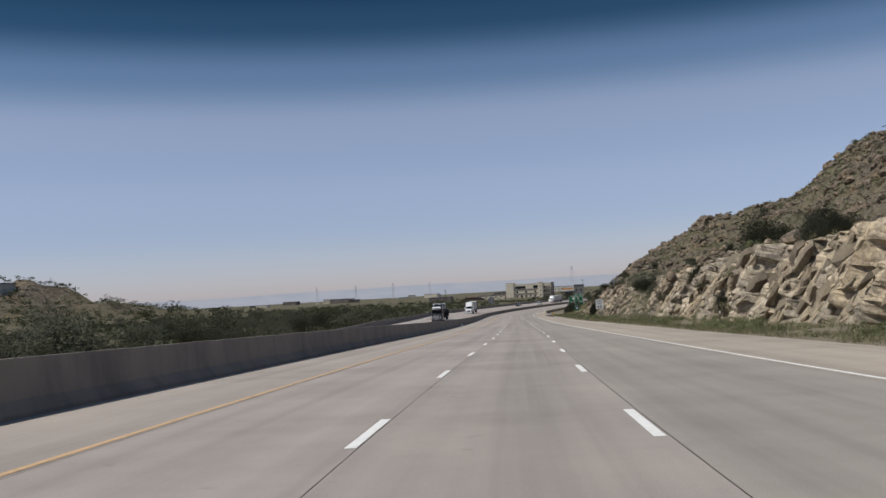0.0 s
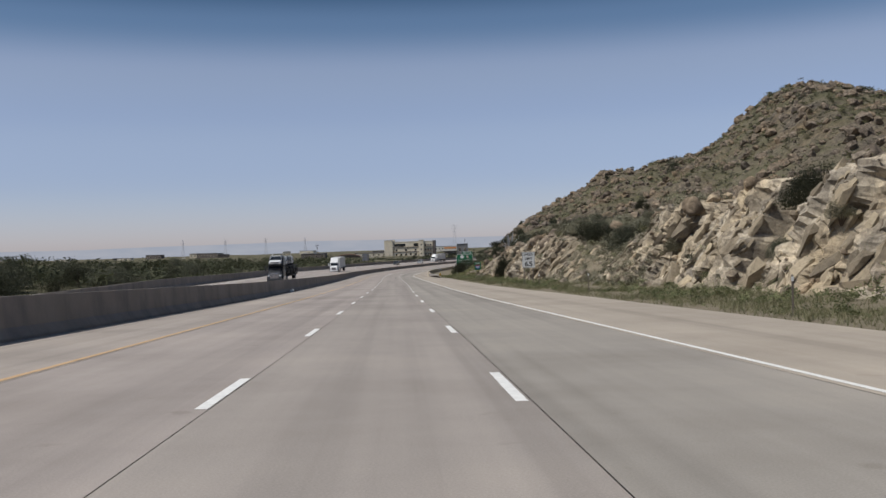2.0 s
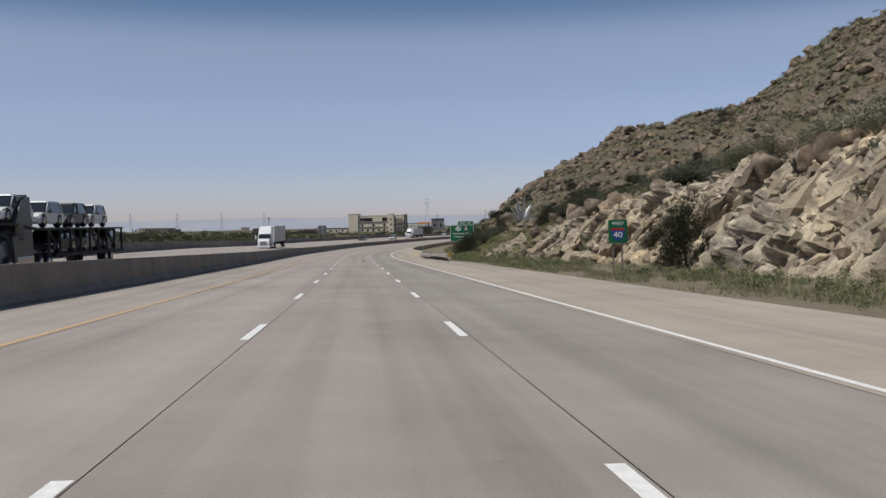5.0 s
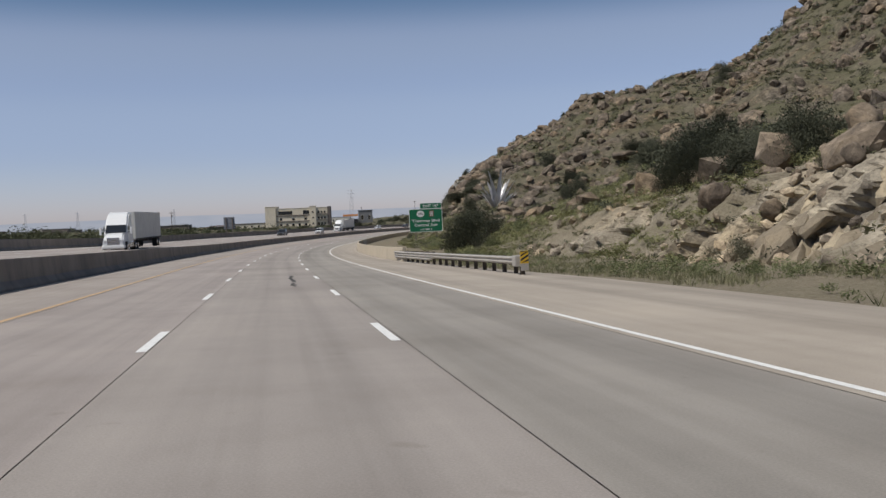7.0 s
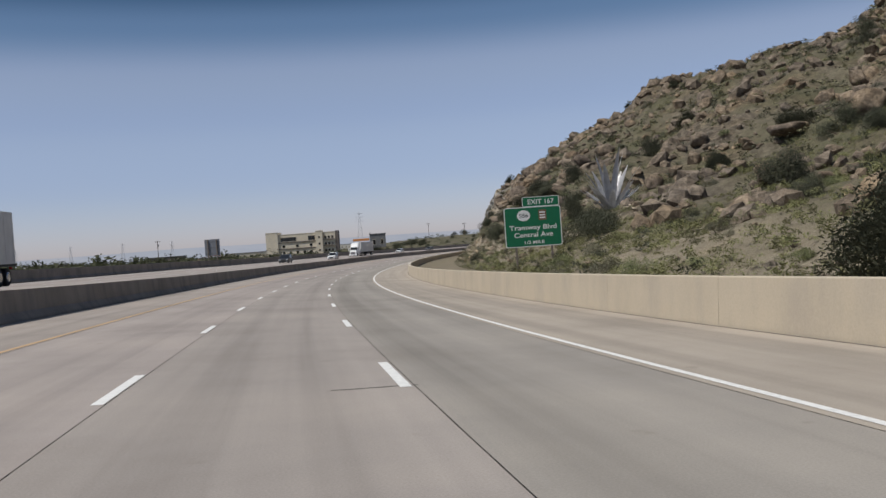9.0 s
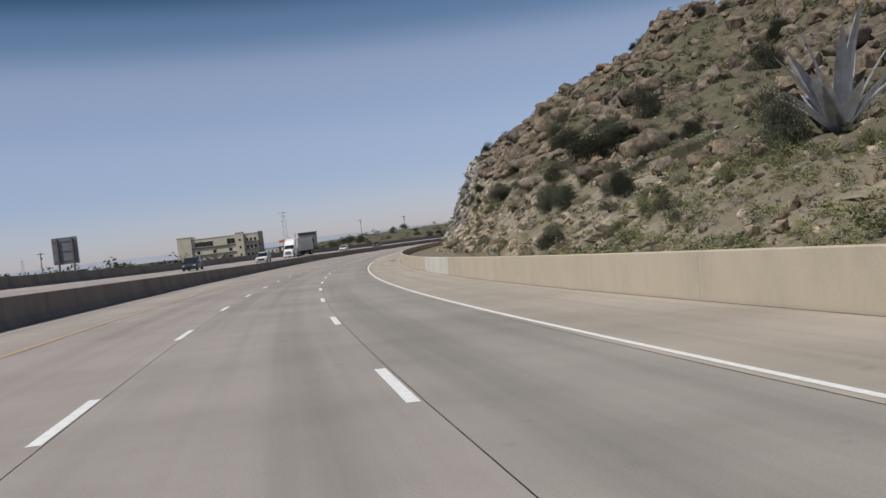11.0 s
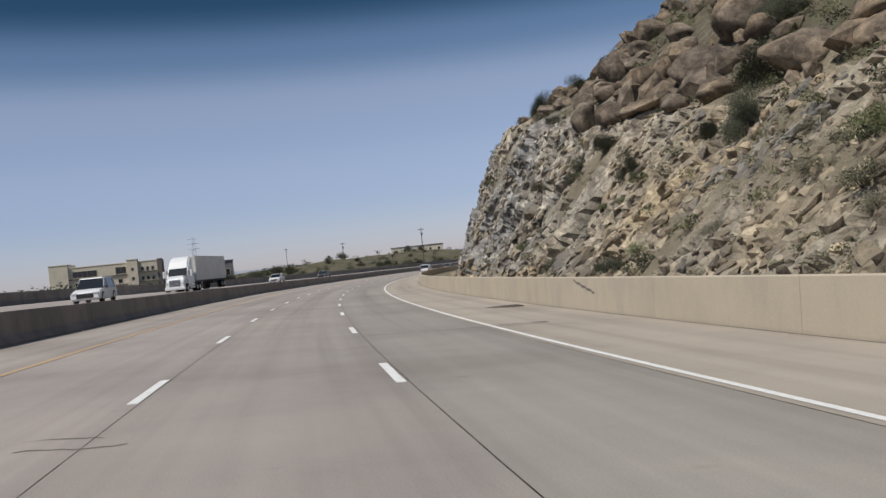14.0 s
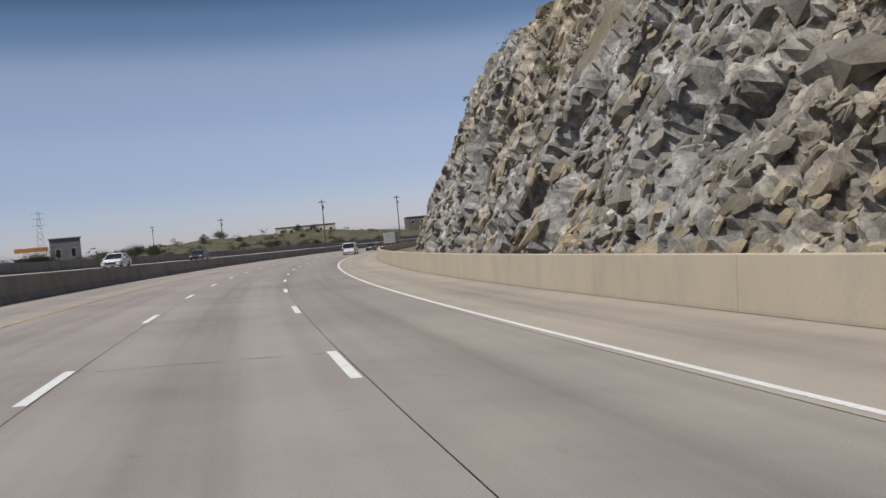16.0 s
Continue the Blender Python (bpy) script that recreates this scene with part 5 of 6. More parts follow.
def car(name, kind, paint, label, ln=4.7, w=1.82, h=1.45):
    """kind: sedan, suv or pickup. y is ahead."""
    o = new(name)
    f, b = ln / 2, -ln / 2
    belt = h * 0.62 if kind == "sedan" else h * 0.57
    body = [(b, 0.32), (b + 0.05, belt - 0.12), (b + 0.12, belt), (f - 1.15, belt), (f - 0.25, belt - 0.16), (f - 0.03, belt - 0.32), (f, 0.30), (f - 0.2, 0.22), (b + 0.2, 0.22)]
    bm = slab(bmesh.new(), body, -w / 2, w / 2)
    part("body", soft(bm, 0.07), paint, o)
    if kind == "sedan":
        cab = [(b + 0.55, belt), (b + 1.25, h), (f - 2.0, h), (f - 1.1, belt)]
    elif kind == "suv":
        cab = [(b + 0.12, belt), (b + 0.42, h), (f - 1.95, h), (f - 1.15, belt)]
    else:
        cab = [(b + 0.10, belt), (b + 0.35, h - 0.04), (b + 2.0, h), (f - 2.15, h), (f - 1.45, belt)]
    bm = slab(bmesh.new(), cab, -w / 2 + 0.06, w / 2 - 0.06, 0.14)
    part("glasshouse", soft(bm, 0.03), GLASS_DARK, o, "dark tinted windows")
    top = [(y + (0.02 if i < 2 else -0.02), z) for i, (y, z) in enumerate(cab[1:-1])]
    bm = slab(bmesh.new(), [(top[0][0] - 0.06, h - 0.09), (top[0][0], h + 0.01), (top[-1][0], h + 0.012), (top[-1][0] + 0.08, h - 0.09)], -w / 2 + 0.17, w / 2 - 0.17, 0.03)
    part("roof", soft(bm, 0.03), paint, o)
    for x in (-1, 1):
        pil = [(b + 0.18, belt - 0.02), (b + 0.45 if kind != "sedan" else b + 1.2, h - 0.05)]
        for (y0, z0), (y1, z1) in ((pil[0] if kind != "sedan" else (b + 0.55, belt - 0.02), pil[1]), ((f - 1.2 if kind == "sedan" else f - 1.35, belt - 0.02), (f - 2.05, h - 0.05)), ((-0.2, belt - 0.02), (-0.22, h - 0.05))):
            bm = bmesh.new()
            tube(bm, (x * (w / 2 - 0.07), y0, z0), (x * (w / 2 - 0.17), y1, z1), 0.05, 0.045, 6)
            part("pillar", bm, paint, o)
        bm = bmesh.new()
        box(bm, x * (w / 2 + 0.10) - 0.09, x * (w / 2 + 0.10) + 0.09, f - 1.65, f - 1.53, belt - 0.02, belt + 0.15, 0.03)
        part("mirror", bm, paint if kind == "sedan" else BLACK_PLASTIC, o)
        bm = bmesh.new()
        box(bm, x * (w / 2 - 0.26) - 0.2, x * (w / 2 - 0.26) + 0.2, f - 0.16, f - 0.0, belt - 0.36, belt - 0.22, 0.02)
        part("headlight", bm, LAMP_CLEAR, o, "clear headlight")
        bm = bmesh.new()
        q = 0.10 if kind != "sedan" else 0.2
        box(bm, x * (w / 2 - q) - q * 0.9, x * (w / 2 - q) + q * 0.9, b - 0.015, b + 0.1, belt - (0.42 if kind != "sedan" else 0.26), belt - 0.08, 0.015)
        part("taillight", bm, LAMP_RED, o, "red taillight")
        for y in (f - 0.9, b + 0.95):
            wheel(o, x * (w / 2 - 0.10), y, 0.34 if kind == "sedan" else 0.39)
    bm = bmesh.new()
    box(bm, -w / 2 + 0.03, w / 2 - 0.03, b - 0.08, b + 0.1, 0.34, 0.56, 0.03)
    part("rear_bumper", bm, CHROME if kind == "pickup" else paint, o)
    bm = bmesh.new()
    box(bm, -0.55, 0.55, f - 0.06, f + 0.015, 0.38, belt - 0.30, 0.02)
    part("grille", bm, BLACK_PLASTIC, o)
    bm = bmesh.new()
    box(bm, -0.16, 0.16, b - 0.095, b - 0.07, 0.60, 0.74)
    part("plate", bm, SIGN_WHITE, o)
    return tagged(o, label, "car" if kind != "pickup" else "pickup truck")


def tractor(o, paint, x=0.0, y=0.0):
    """A sleeper-cab tractor, its front bumper at y."""
    hood = [(y, 0.5), (y - 0.03, 0.95), (y - 0.14, 1.32), (y - 0.38, 1.6), (y - 0.8, 1.76), (y - 1.35, 1.9), (y - 1.55, 1.92), (y - 1.55, 0.5)]
    part("hood", soft(slab(bmesh.new(), hood, -1.10, 1.10, 0.22), 0.11), paint, o)
    cab = [(y - 1.4, 0.55), (y - 1.42, 1.9), (y - 1.95, 2.75), (y - 2.15, 2.95), (y - 2.6, 3.5), (y - 3.1, 3.85), (y - 3.7, 4.02), (y - 4.3, 4.06), (y - 4.3, 0.55)]
    part("cab", soft(slab(bmesh.new(), cab, -1.22, 1.22, 0.16), 0.13), paint, o)
    shield = [(y - 1.36, 1.93), (y - 1.87, 2.72), (y - 1.95, 2.72), (y - 1.44, 1.93)]
    part("windscreen", slab(bmesh.new(), shield, -1.02, 1.02, 0.05), GLASS_DARK, o, "dark windscreen")
    bm = bmesh.new()
    box(bm, -0.62, 0.62, y - 0.1, y + 0.02, 0.72, 1.45, 0.05)
    part("grille", bm, CHROME, o, "chrome grille")
    for q in (0.85, 1.0, 1.15, 1.3):
        bm = bmesh.new()
        box(bm, -0.56, 0.56, y + 0.015, y + 0.03, q - 0.03, q + 0.03)
        part("grille_bar", bm, BLACK_PLASTIC, o)
    bm = bmesh.new()
    box(bm, -1.14, 1.14, y - 0.45, y + 0.03, 0.32, 0.70, 0.10)
    part("bumper", bm, paint, o)
    for x_ in (-1, 1):
        bm = bmesh.new()
        box(bm, x_ * 0.86 - 0.14, x_ * 0.86 + 0.14, y - 0.28, y - 0.0, 0.95, 1.22, 0.03)
        part("headlight", bm, LAMP_CLEAR, o, "clear headlight")
        bm = bmesh.new()
        box(bm, x_ * 1.225 - 0.012, x_ * 1.225 + 0.012, y - 2.35, y - 1.65, 1.95, 2.6, 0.01)
        part("side_window", bm, GLASS_DARK, o)
        bm = bmesh.new()
        box(bm, x_ * 1.52 - 0.11, x_ * 1.52 + 0.11, y - 1.65, y - 1.53, 1.75, 2.5, 0.03)
        tube(bm, (x_ * 1.2, y - 1.6, 2.1), (x_ * 1.45, y - 1.6, 2.1), 0.03, 0.03, 6)
        part("mirror", bm, paint, o)
        bm = bmesh.new()
        box(bm, x_ * 1.12 - 0.1, x_ * 1.12 + 0.1, y - 4.2, y - 1.9, 0.35, 0.95, 0.05)
        part("fuel_tank", bm, CHROME, o)
        wheel(o, x_ * 1.05, y - 1.0, 0.5, 0.3)
        for yy in (y - 5.1, y - 6.35):
            wheel(o, x_ * 0.98, yy, 0.5, 0.55)
    bm = bmesh.new()
    box(bm, -0.45, 0.45, y - 7.0, y - 1.4, 0.75, 1.0, 0.02)
    part("chassis", bm, CHASSIS, o)


def semi_truck(label, skin):
    o = new("semi_truck")
    tractor(o, CAR_WHITE, 0, 10.6)
    bm = bmesh.new()
    box(bm, -1.29, 1.29, -10.6, 5.6, 1.12, 4.08, 0.04)
    part("trailer_box", bm, skin, o)
    for y in [5.6 - 0.02 - k * 1.22 for k in range(14)]:
        for x in (-1.297, 1.297):
            bm = bmesh.new()
            box(bm, x - 0.008, x + 0.008, y - 0.03, y + 0.03, 1.2, 4.0)
            part("side_rib", bm, skin, o)
    for x in (-1.30, 1.30):
        bm = bmesh.new()
        box(bm, x - 0.02, x + 0.02, -10.55, 5.55, 1.05, 1.2)
        part("side_rail", bm, CHASSIS, o)
    bm = bmesh.new()
    box(bm, -0.5, 0.5, -10.2, -6.0, 0.7, 1.11, 0.02)
    part("underframe", bm, CHASSIS, o)
    for x in (-0.82, 0.82):
        bm = bmesh.new()
        box(bm, x - 0.08, x + 0.08, 2.0, 2.2, 0.3, 1.11)
        part("landing_leg", bm, CHASSIS, o)
    for x in (-0.98, 0.98):
        for y in (-9.3, -8.0):
            wheel(o, x, y, 0.5, 0.55)
        bm = bmesh.new()
        box(bm, x - 0.09, x + 0.09, -10.66, -10.58, 0.9, 1.06, 0.01)
        part("taillight", bm, LAMP_RED, o)
    return tagged(o, label, "truck")


def box_truck():
    o = new("cargo_truck")
    part("cab", soft(slab(bmesh.new(), [(4.2, 0.6), (4.15, 1.5), (3.0, 1.7), (2.5, 2.6), (1.6, 2.65), (1.6, 0.6)], -1.15, 1.15, 0.1), 0.06), CAR_DARK, o)
    bm = bmesh.new()
    box(bm, -1.27, 1.27, -4.6, 1.4, 1.05, 3.4, 0.04)
    part("body_box", bm, TRAILER_GREY, o, "dusty grey cargo body")
    for y in (-4.0, -2.6, -1.2, 0.2):
        for x in (-1.28, 1.28):
            bm = bmesh.new()
            box(bm, x - 0.03, x + 0.03, y - 0.06, y + 0.06, 1.1, 3.35)
            part("rib", bm, TRAILER_GREY, o)
    bm = bmesh.new()
    box(bm, -0.45, 0.45, -4.6, 3.8, 0.6, 1.0, 0.02)
    part("chassis", bm, CHASSIS, o)
    for x in (-1, 1):
        wheel(o, x * 1.0, 3.2, 0.5, 0.3)
        for y in (-3.6, -2.3):
            wheel(o, x * 0.95, y, 0.5, 0.55)
        bm = bmesh.new()
        box(bm, x * 0.95 - 0.1, x * 0.95 + 0.1, -4.68, -4.58, 0.85, 1.0, 0.01)
        part("taillight", bm, LAMP_RED, o)
    return tagged(o, "dusty grey cargo truck driving in the outer lane", "truck")


def car_carrier(m):
    o = new("car_carrier")
    tractor(o, CAR_DARK, 0, 11.0)
    part("deck", soft(slab(bmesh.new(), [(9.6, 2.62), (6.2, 2.35), (-11, 2.30), (-11, 2.18), (6.2, 2.22), (9.6, 2.5)], -1.25, 1.25), 0.01), CHASSIS, o)
    part("lower_deck", slab(bmesh.new(), [(3.4, 0.92), (-11, 0.80), (-11, 0.62), (3.4, 0.72)], -1.25, 1.25), CHASSIS, o)
    for x in (-1.22, 1.22):
        for k in range(9):
            y = 4.6 - k * 1.9
            bm = bmesh.new()
            box(bm, x - 0.06, x + 0.06, y - 0.08, y + 0.08, 0.65, 2.3)
            if k % 2:
                tube(bm, (x, y, 0.8), (x, y + 1.8, 2.25), 0.05, 0.05, 6)
            part("upright", bm, CHASSIS, o)
        for y in (-6.6, -7.9):
            wheel(o, x * 0.8, y, 0.42, 0.5)
    tagged(o, "loaded dark steel car carrier with an upper deck", "truck").matrix_world = m
    for paint, y, z in ((CAR_WHITE, 8.0, 2.58), (CAR_WHITE, 2.9, 2.36), (CAR_DARK, -1.9, 2.36), (CAR_WHITE, -6.2, 2.34), (CAR_SILVER, -9.0, 2.34), (CAR_DARK, 0.6, 0.90), (CAR_SILVER, -4.4, 0.86), (CAR_DARK, -8.9, 0.84)):
        if z > 2 and y == -9.0:
            continue
        c = car("car", "suv" if paint is not CAR_SILVER else "sedan", paint, {CAR_WHITE: "new white car loaded on the car carrier", CAR_DARK: "new dark car loaded on the car carrier", CAR_SILVER: "new silver car loaded on the car carrier"}[paint], 4.4, 1.8, 1.45)
        c.matrix_world = m @ Matrix.Translation((0, y, z - 0.005))


car_carrier(road_pose(209, -17.6, 0.0, 180))
semi_truck("white semi truck with a plain white box trailer", TRAILER_WHITE).matrix_world = road_pose(323, -16.6, 0.0, 180)
semi_truck("white semi truck with a dull white box trailer", TRAILER_WHITE).matrix_world = road_pose(549, -17.6, 0.0, 180)
car("suv", "suv", CAR_WHITE, "white sport utility car on the opposite carriageway", 4.7, 1.9, 1.72).matrix_world = road_pose(502, -15.0, 0.0, 180)
car("sedan", "sedan", CAR_WHITE, "white sedan on the opposite carriageway").matrix_world = road_pose(594, -16.8, 0.0, 180)
car("sedan", "sedan", CAR_DARK, "dark sedan on the opposite carriageway").matrix_world = road_pose(632, -16.8, 0.0, 180)
car("suv", "suv", CAR_DARK, "dark sport utility car on the opposite carriageway", 4.8, 1.95, 1.8).matrix_world = road_pose(466, -18.3, 0.0, 180)
car("pickup_truck", "pickup", CAR_WHITE, "white pickup truck with a canopy in the outer lane", 5.4, 1.98, 1.86).matrix_world = road_pose(645, 3.6)
car("sedan", "sedan", CAR_DARK, "dark grey sedan in the outer lane").matrix_world = road_pose(676, 3.7)
box_truck().matrix_world = road_pose(706, 3.7)


# ---- buildings and poles in the distance ----
STUCCO = concrete_material("cream_stucco", (0.68, 0.615, 0.505), 0.08)
STUCCO_DARK = concrete_material("brown_stucco", (0.16, 0.14, 0.13), 0.10)
GREY_PANEL = concrete_material("grey_panel", (0.20, 0.205, 0.215), 0.12)
ORANGE = plain("orange_canopy", (0.72, 0.30, 0.10), 0.5)
POLE_WOOD = plain("pole_wood", (0.115, 0.085, 0.065), 0.9)


def window(parent, x, y, z, w, h, name="window"):
    """A dark pane set 0.25 m into a frame that stands a little proud; the wall faces -y."""
    bm = bmesh.new()
    for a, b, c, d in ((x - w / 2 - 0.12, x + w / 2 + 0.12, z - 0.12, z), (x - w / 2 - 0.12, x + w / 2 + 0.12, z + h, z + h + 0.12), (x - w / 2 - 0.12, x - w / 2, z, z + h), (x + w / 2, x + w / 2 + 0.12, z, z + h)):
        box(bm, a, b, y - 0.06, y + 0.05, c, d)
    f = part(name, bm, STUCCO, parent)
    bm = bmesh.new()
    box(bm, x - w / 2, x + w / 2, y - 0.012, y + 0.04, z, z + h)
    part("pane", bm, GLASS_DARK, f)
    n = max(1, int(w / 1.6))
    for k in range(1, n):
        bm = bmesh.new()
        q = x - w / 2 + w * k / n
        box(bm, q - 0.05, q + 0.05, y - 0.03, y + 0.0, z, z + h)
        part("mullion", bm, STUCCO_DARK, f)


def office():
    o = new("office_building")
    for x0, x1, y0, y1, h in ((0, 7.0, -0.8, 22, 13.6), (7.0, 29.0, 0, 22, 12.2), (29.0, 33.0, -1.6, 6, 13.2), (33.0, 40.4, -0.3, 20, 12.2)):
        bm = bmesh.new()
        box(bm, x0, x1 - 0.004, y0, y1, -3, h, 0.05)
        part("wall", bm, STUCCO, o)
        bm = bmesh.new()
        box(bm, x0 - 0.12, x1 + 0.11, y0 - 0.12, y1 + 0.1, h, h + 0.35, 0.04)
        part("roof", bm, STUCCO, o)
    bm = bmesh.new()
    box(bm, 40.4, 42.3, -0.5, 18, -3, 12.9, 0.05)
    part("wall", bm, STUCCO_DARK, o, "dark brown end wall")
    for z in (3.6, 7.4):
        bm = bmesh.new()
        box(bm, 7.0, 28.9, -0.35, -0.004, z, z + 0.55, 0.02)
        part("ledge", bm, STUCCO_DARK, o, "dark horizontal ledge")
    window(o, 13.0, 0, 8.3, 9.0, 2.4)
    window(o, 26.5, 0, 8.3, 4.0, 2.6)
    for x in (10, 18, 26):
        window(o, x, 0, 4.6, 1.6, 1.6)
    for x in (10, 14, 18, 22, 26):
        window(o, x, 0, 0.9, 1.5, 1.5)
    for z in (1.0, 4.8, 8.6):
        for x in (34.6, 36.6, 38.6):
            window(o, x, -0.3, z, 1.1, 1.5)
        window(o, 31.0, -1.6, z + 0.4, 0.9, 1.2)
        bm = bmesh.new()
        box(bm, 33.2, 40.2, -1.2, -0.304, z - 0.6, z - 0.25, 0.02)
        part("ledge", bm, STUCCO_DARK, o)
    return tagged(o, "cream stucco office building with dark window bands", "building")


office().matrix_world = pose(-51, 819, -12.0, 0, 0, -2)


def low_building(x, y, z, w, d, h, mat, label, turn=0):
    o = new("building")
    bm = bmesh.new()
    box(bm, -w / 2, w / 2, 0, d, -4, h, 0.05)
    part("wall", bm, mat, o)
    bm = bmesh.new()
    box(bm, -w / 2 - 0.3, w / 2 + 0.3, -0.3, d + 0.3, h, h + 0.4, 0.05)
    part("roof", bm, STUCCO_DARK if mat is STUCCO else GREY_PANEL, o)
    for k in range(max(2, int(w / 5))):
        window(o, -w / 2 + (k + 0.5) * w / max(2, int(w / 5)), 0, h * 0.35, 1.4, h * 0.3)
    o.matrix_world = pose(x, y, z, 0, 0, turn)
    return tagged(o, label, "building")


low_building(14, 810, -12.0, 9, 10, 9.0, GREY_PANEL, "dark grey square building beside the office block")
low_building(4, 806, -12.0, 10, 8, 3.4, STUCCO_DARK, "low brown shop with an orange lit canopy front")
bm = bmesh.new()
box(bm, -4.8, 4.8, -1.6, -0.1, 2.6, 3.9, 0.05)
can = new("shop_canopy")
part("fascia", bm, ORANGE, can)
tagged(can, "bright orange canopy on the shop front", "canopy").matrix_world = pose(4, 806, -9.0)
low_building(150, 1010, -7, 34, 16, 5, STUCCO, "long low cream warehouse on the ridge", -12)
low_building(215, 960, -8, 40, 16, 5, STUCCO_DARK, "low brown warehouse on the ridge", -14)
low_building(-60, 905, -13, 50, 14, 4, STUCCO, "long low pale building behind the highway")
low_building(-120, 880, -13, 22, 12, 5, STUCCO_DARK, "low brown roadside building")
r = random.Random(5)
for k in range(34):
    a, d = radians(r.uniform(-34, 16)), r.uniform(1000, 2600)
    x, y = d * math.sin(a), 250 + d * math.cos(a)
    w = r.uniform(14, 40)
    low_building(x, y, float(np.interp(y, [-600, 0, 300, 500, 750, 950, 1500, 3000], [2, -4, -22, -24, -24, -22, -16, -34])) + 1, w, w * 0.6, r.uniform(5, 9), r.choice((STUCCO, STUCCO, STUCCO_DARK, WALL_GREY)), "small pale building of the distant town", r.uniform(-20, 20))


def sign_back():
    """A large roadside sign of the opposite carriageway, seen from its bare back."""
    o = new("road_sign")
    bm = bmesh.new()
    rounded_plate(bm, 2.75, 2.95, 3.2, 0.0, 0.12, 0.03)
    part("panel", bm, SIGN_BACK, o, "bare grey metal back of the panel")
    for z in (3.6, 4.65, 5.75):
        bm = bmesh.new()
        box(bm, -1.32, 1.32, -0.05, -0.004, z - 0.04, z + 0.04)
        part("stiffener", bm, GREY_PANEL, o)
    for x in (-0.78, 0.82):
        bm = bmesh.new()
        box(bm, x - 0.09, x + 0.09, -0.24, -0.055, -1.5, 6.1, 0.01)
        part("post", bm, SIGN_STEEL, o, "dark steel post")
    return tagged(o, "large grey road sign seen from behind on two dark posts", "road sign")


# metal grey darkened so that the panel reads as a shaded side
SIGN_BACK = plain("sign_back_shaded_grey", (0.23, 0.24, 0.27), 0.5, 0.3, vary=0.06, scale=1.0)
sign_back().matrix_world = pose(-32.6, 448.5, -11.0, 0, 0, -6)


def arched_hall():
    """A low hall with a curved red-brown roof."""
    o = new("arched_hall")
    n = 14
    arc = lambda r, h: [(-r * math.cos(math.pi * k / n), h * math.sin(math.pi * k / n) ** 0.8) for k in range(n + 1)]
    for name, r, h, y0, y1, mat in (("wall", 12.6, 4.9, 0.0, 17.0, STUCCO_DARK), ("roof", 13.4, 5.7, -0.6, 17.6, ROOF_RED)):
        bm = bmesh.new()
        ring = [(x, z) for x, z in arc(r, h)]
        if name == "roof":
            ring = ring + [(x, z) for x, z in arc(r - 0.5, h - 0.5)][::-1]
        else:
            ring = ring + [(r, -4), (-r, -4)]
        a, b = ([bm.verts.new((x, y, z)) for x, z in ring] for y in (y0, y1))
        if name == "wall":
            bm.faces.new(a)
            bm.faces.new(b[::-1])
        for k in range(len(ring)):
            q = (k + 1) % len(ring)
            bm.faces.new((a[q], a[k], b[k], b[q]))
        if name == "roof":
            for k in range(n):
                for e in (a, b):
                    bm.faces.new((e[k], e[k + 1], e[2 * n - k], e[2 * n + 1 - k]))
        bmesh.ops.recalc_face_normals(bm, faces=bm.faces[:])
        part(name, bm, mat, o, "curved red-brown roof" if name == "roof" else "")
    for x in (-6, 0, 6):
        window(o, x, 0, 0.4, 2.4, 1.8)
    return tagged(o, "low tan hall with a curved red-brown roof", "building")


ROOF_RED = plain("roof_red_brown", (0.20, 0.105, 0.085), 0.8, vary=0.15, scale=1.0)
arched_hall().matrix_world = pose(-83.5, 838, -14.6, 0, 0, 6)


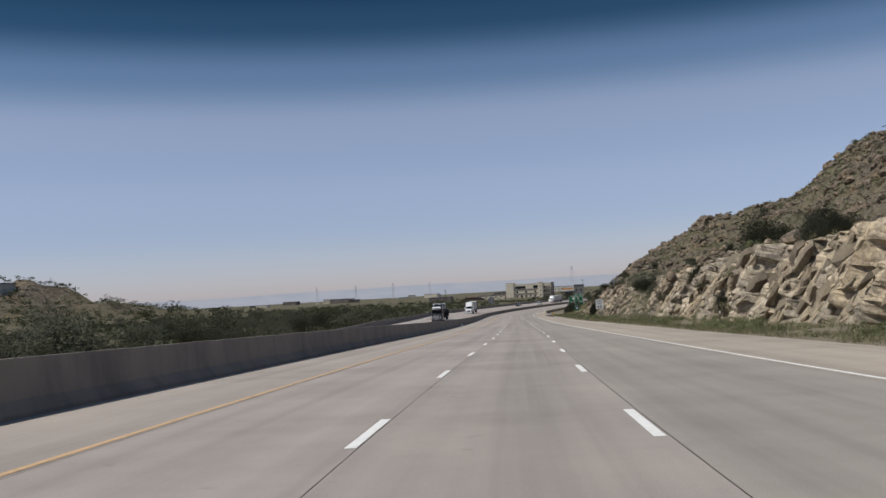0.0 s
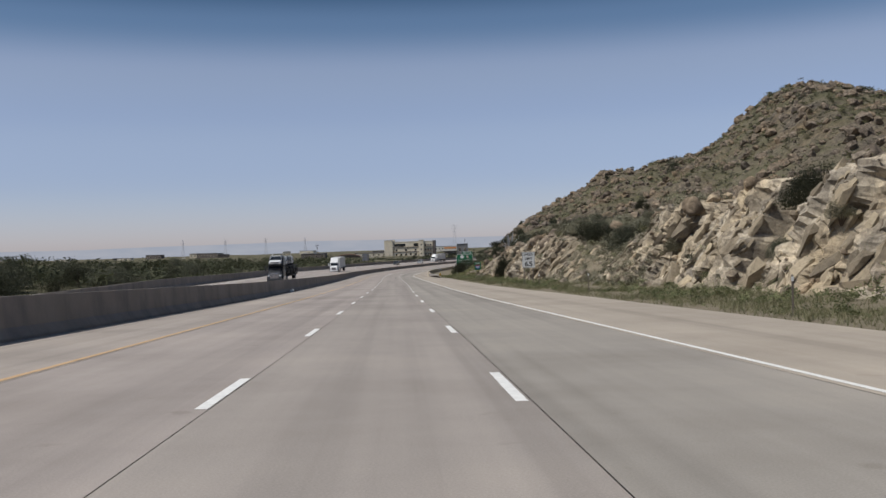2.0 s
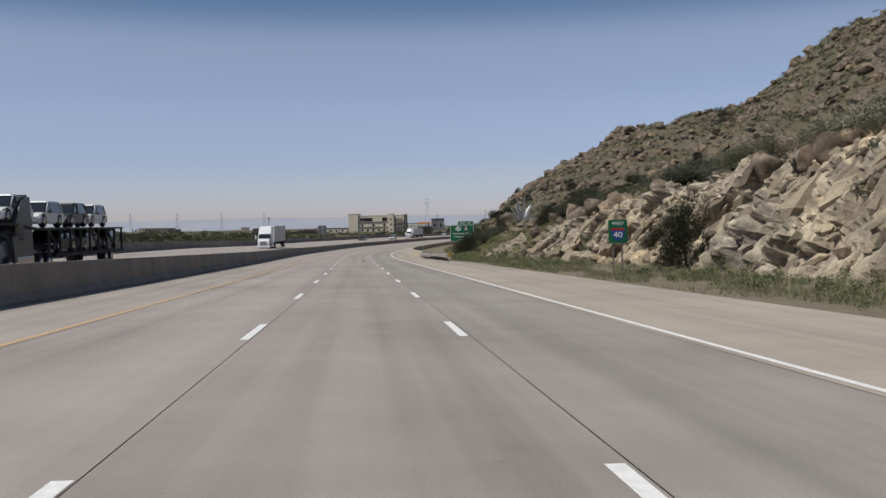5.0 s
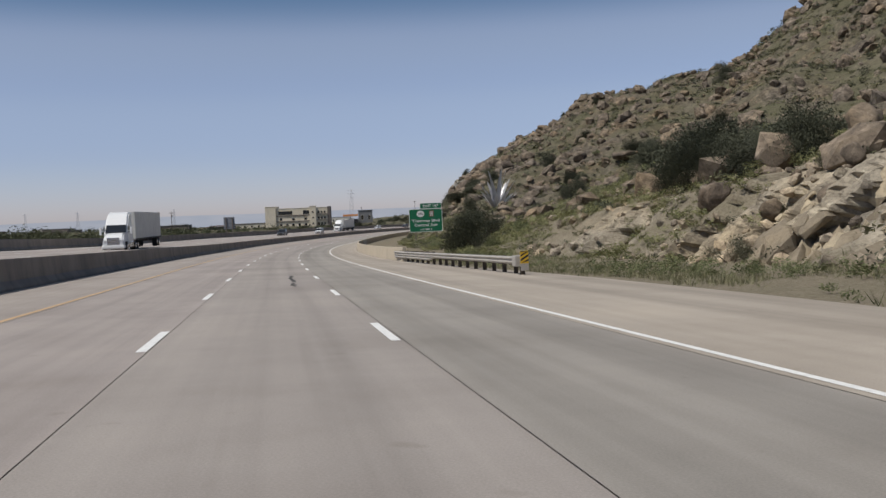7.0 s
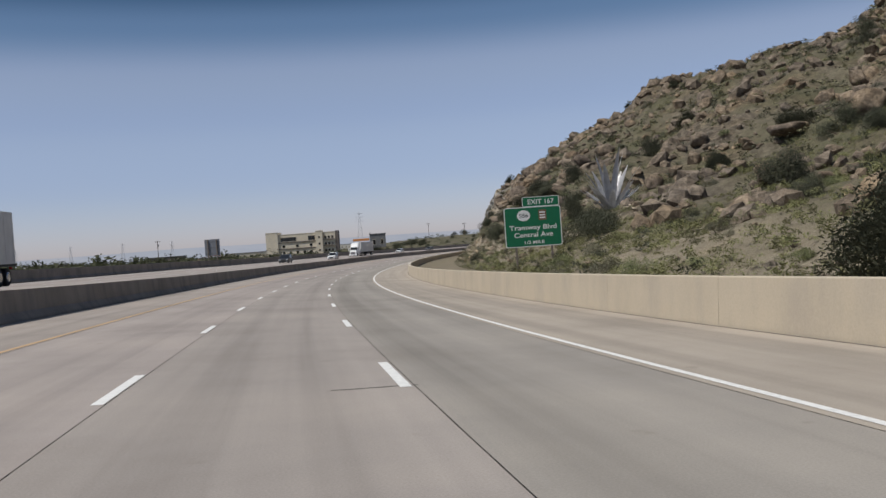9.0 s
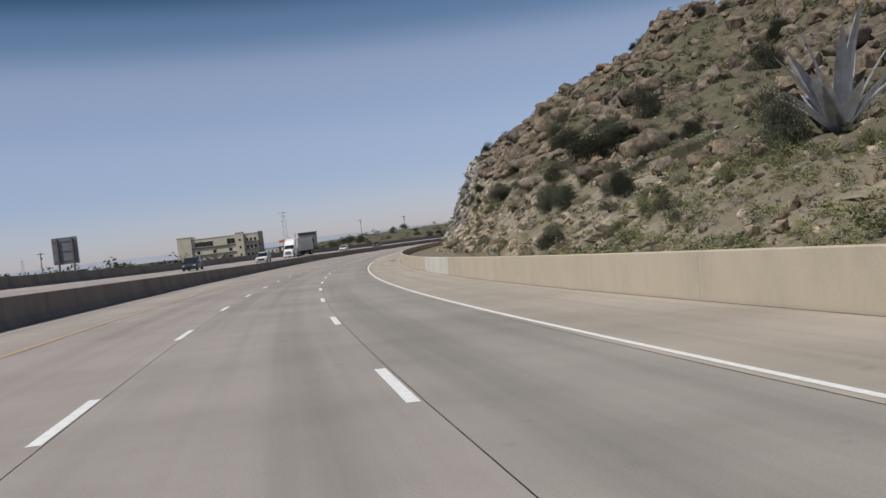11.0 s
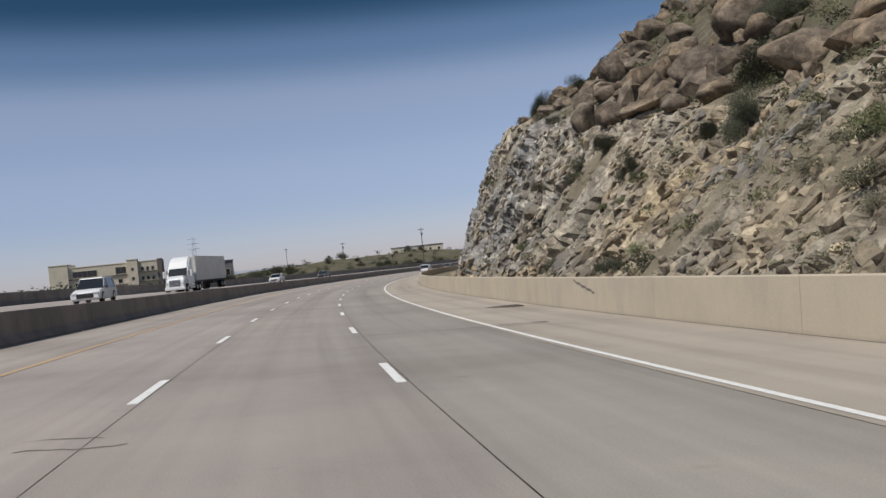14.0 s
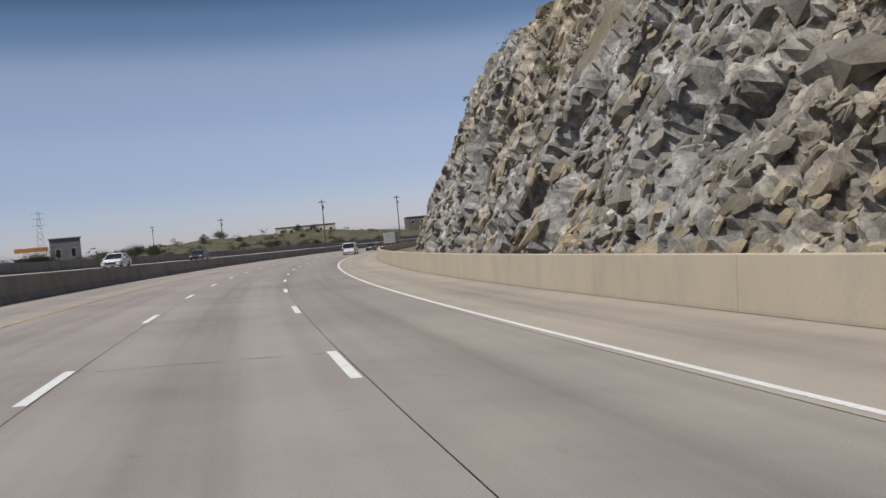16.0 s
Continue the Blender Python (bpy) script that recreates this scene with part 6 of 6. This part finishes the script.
def utility_pole():
    o = new("utility_pole")
    bm = bmesh.new()
    tube(bm, (0, 0, -2), (0, 0, 12), 0.19, 0.13, 8)
    part("pole", bm, POLE_WOOD, o)
    bm = bmesh.new()
    box(bm, -1.25, 1.25, -0.08, 0.08, 11.2, 11.42)
    part("crossarm", bm, POLE_WOOD, o)
    for x in (-1.1, -0.4, 0.4, 1.1):
        bm = bmesh.new()
        tube(bm, (x, 0, 11.42), (x, 0, 11.65), 0.05, 0.03, 6)
        part("insulator", bm, GREY_PANEL, o)
    bm = bmesh.new()
    tube(bm, (0.3, -0.1, 9.2), (0.3, -0.1, 10.2), 0.22, 0.22, 10)
    part("transformer", bm, GREY_PANEL, o)
    return tagged(o, "wooden utility pole with a crossarm", "utility pole", "line of utility poles")


pole = utility_pole()
for x, y, z in ((22, 1150, -10), (63, 996, -7.5), (70.6, 848, -11.2), (84, 760, -11), (120, 790, -10), (150, 800, -9.5), (185, 830, -9), (205, 850, -9), (-90, 700, -12)):
    copy_thing(pole, pose(x, y, z, 0, 0, 20))
drop(pole)


# pale blue-grey puts the haze over the far pylons into their colour
PYLON_STEEL = plain("pylon_steel_hazed", (0.48, 0.49, 0.53), 0.7, 0.0, vary=0.05, scale=0.5)


def pylon(x, y, z, h):
    o = new("pylon")
    bm = bmesh.new()
    q = h * 0.09
    for a, b in ((-1, -1), (1, -1), (1, 1), (-1, 1)):
        tube(bm, (a * q, b * q, 0), (a * 0.4, b * 0.4, h), 0.11, 0.07, 5)
    for k in range(8):
        z0, z1 = h * k / 8, h * (k + 1) / 8
        w0, w1 = q + (0.4 - q) * k / 8, q + (0.4 - q) * (k + 1) / 8
        for b in (-1, 1):
            tube(bm, (-w0, b * w0, z0), (w1, b * w1, z1), 0.07, 0.07, 4)
            tube(bm, (w0, b * w0, z0), (-w1, b * w1, z1), 0.07, 0.07, 4)
    part("lattice", bm, PYLON_STEEL, o)
    for k in (0.72, 0.84, 0.95):
        bm = bmesh.new()
        tube(bm, (-h * 0.13, 0, h * k), (h * 0.13, 0, h * k), 0.12, 0.12, 5)
        part("arm", bm, PYLON_STEEL, o)
    o.matrix_world = pose(x, y, z)
    return tagged(o, "grey steel lattice power pylon", "pylon", "pylons")


pylon(9, 1000, -9, 26)
for k in range(4):
    pylon(-420 + k * 60, 1500 + k * 30, -16, 30)
low_building(-196, 292, 7.5, 12, 9, 4.0, WALL_GREY, "pale flat-roofed house on a hilltop")
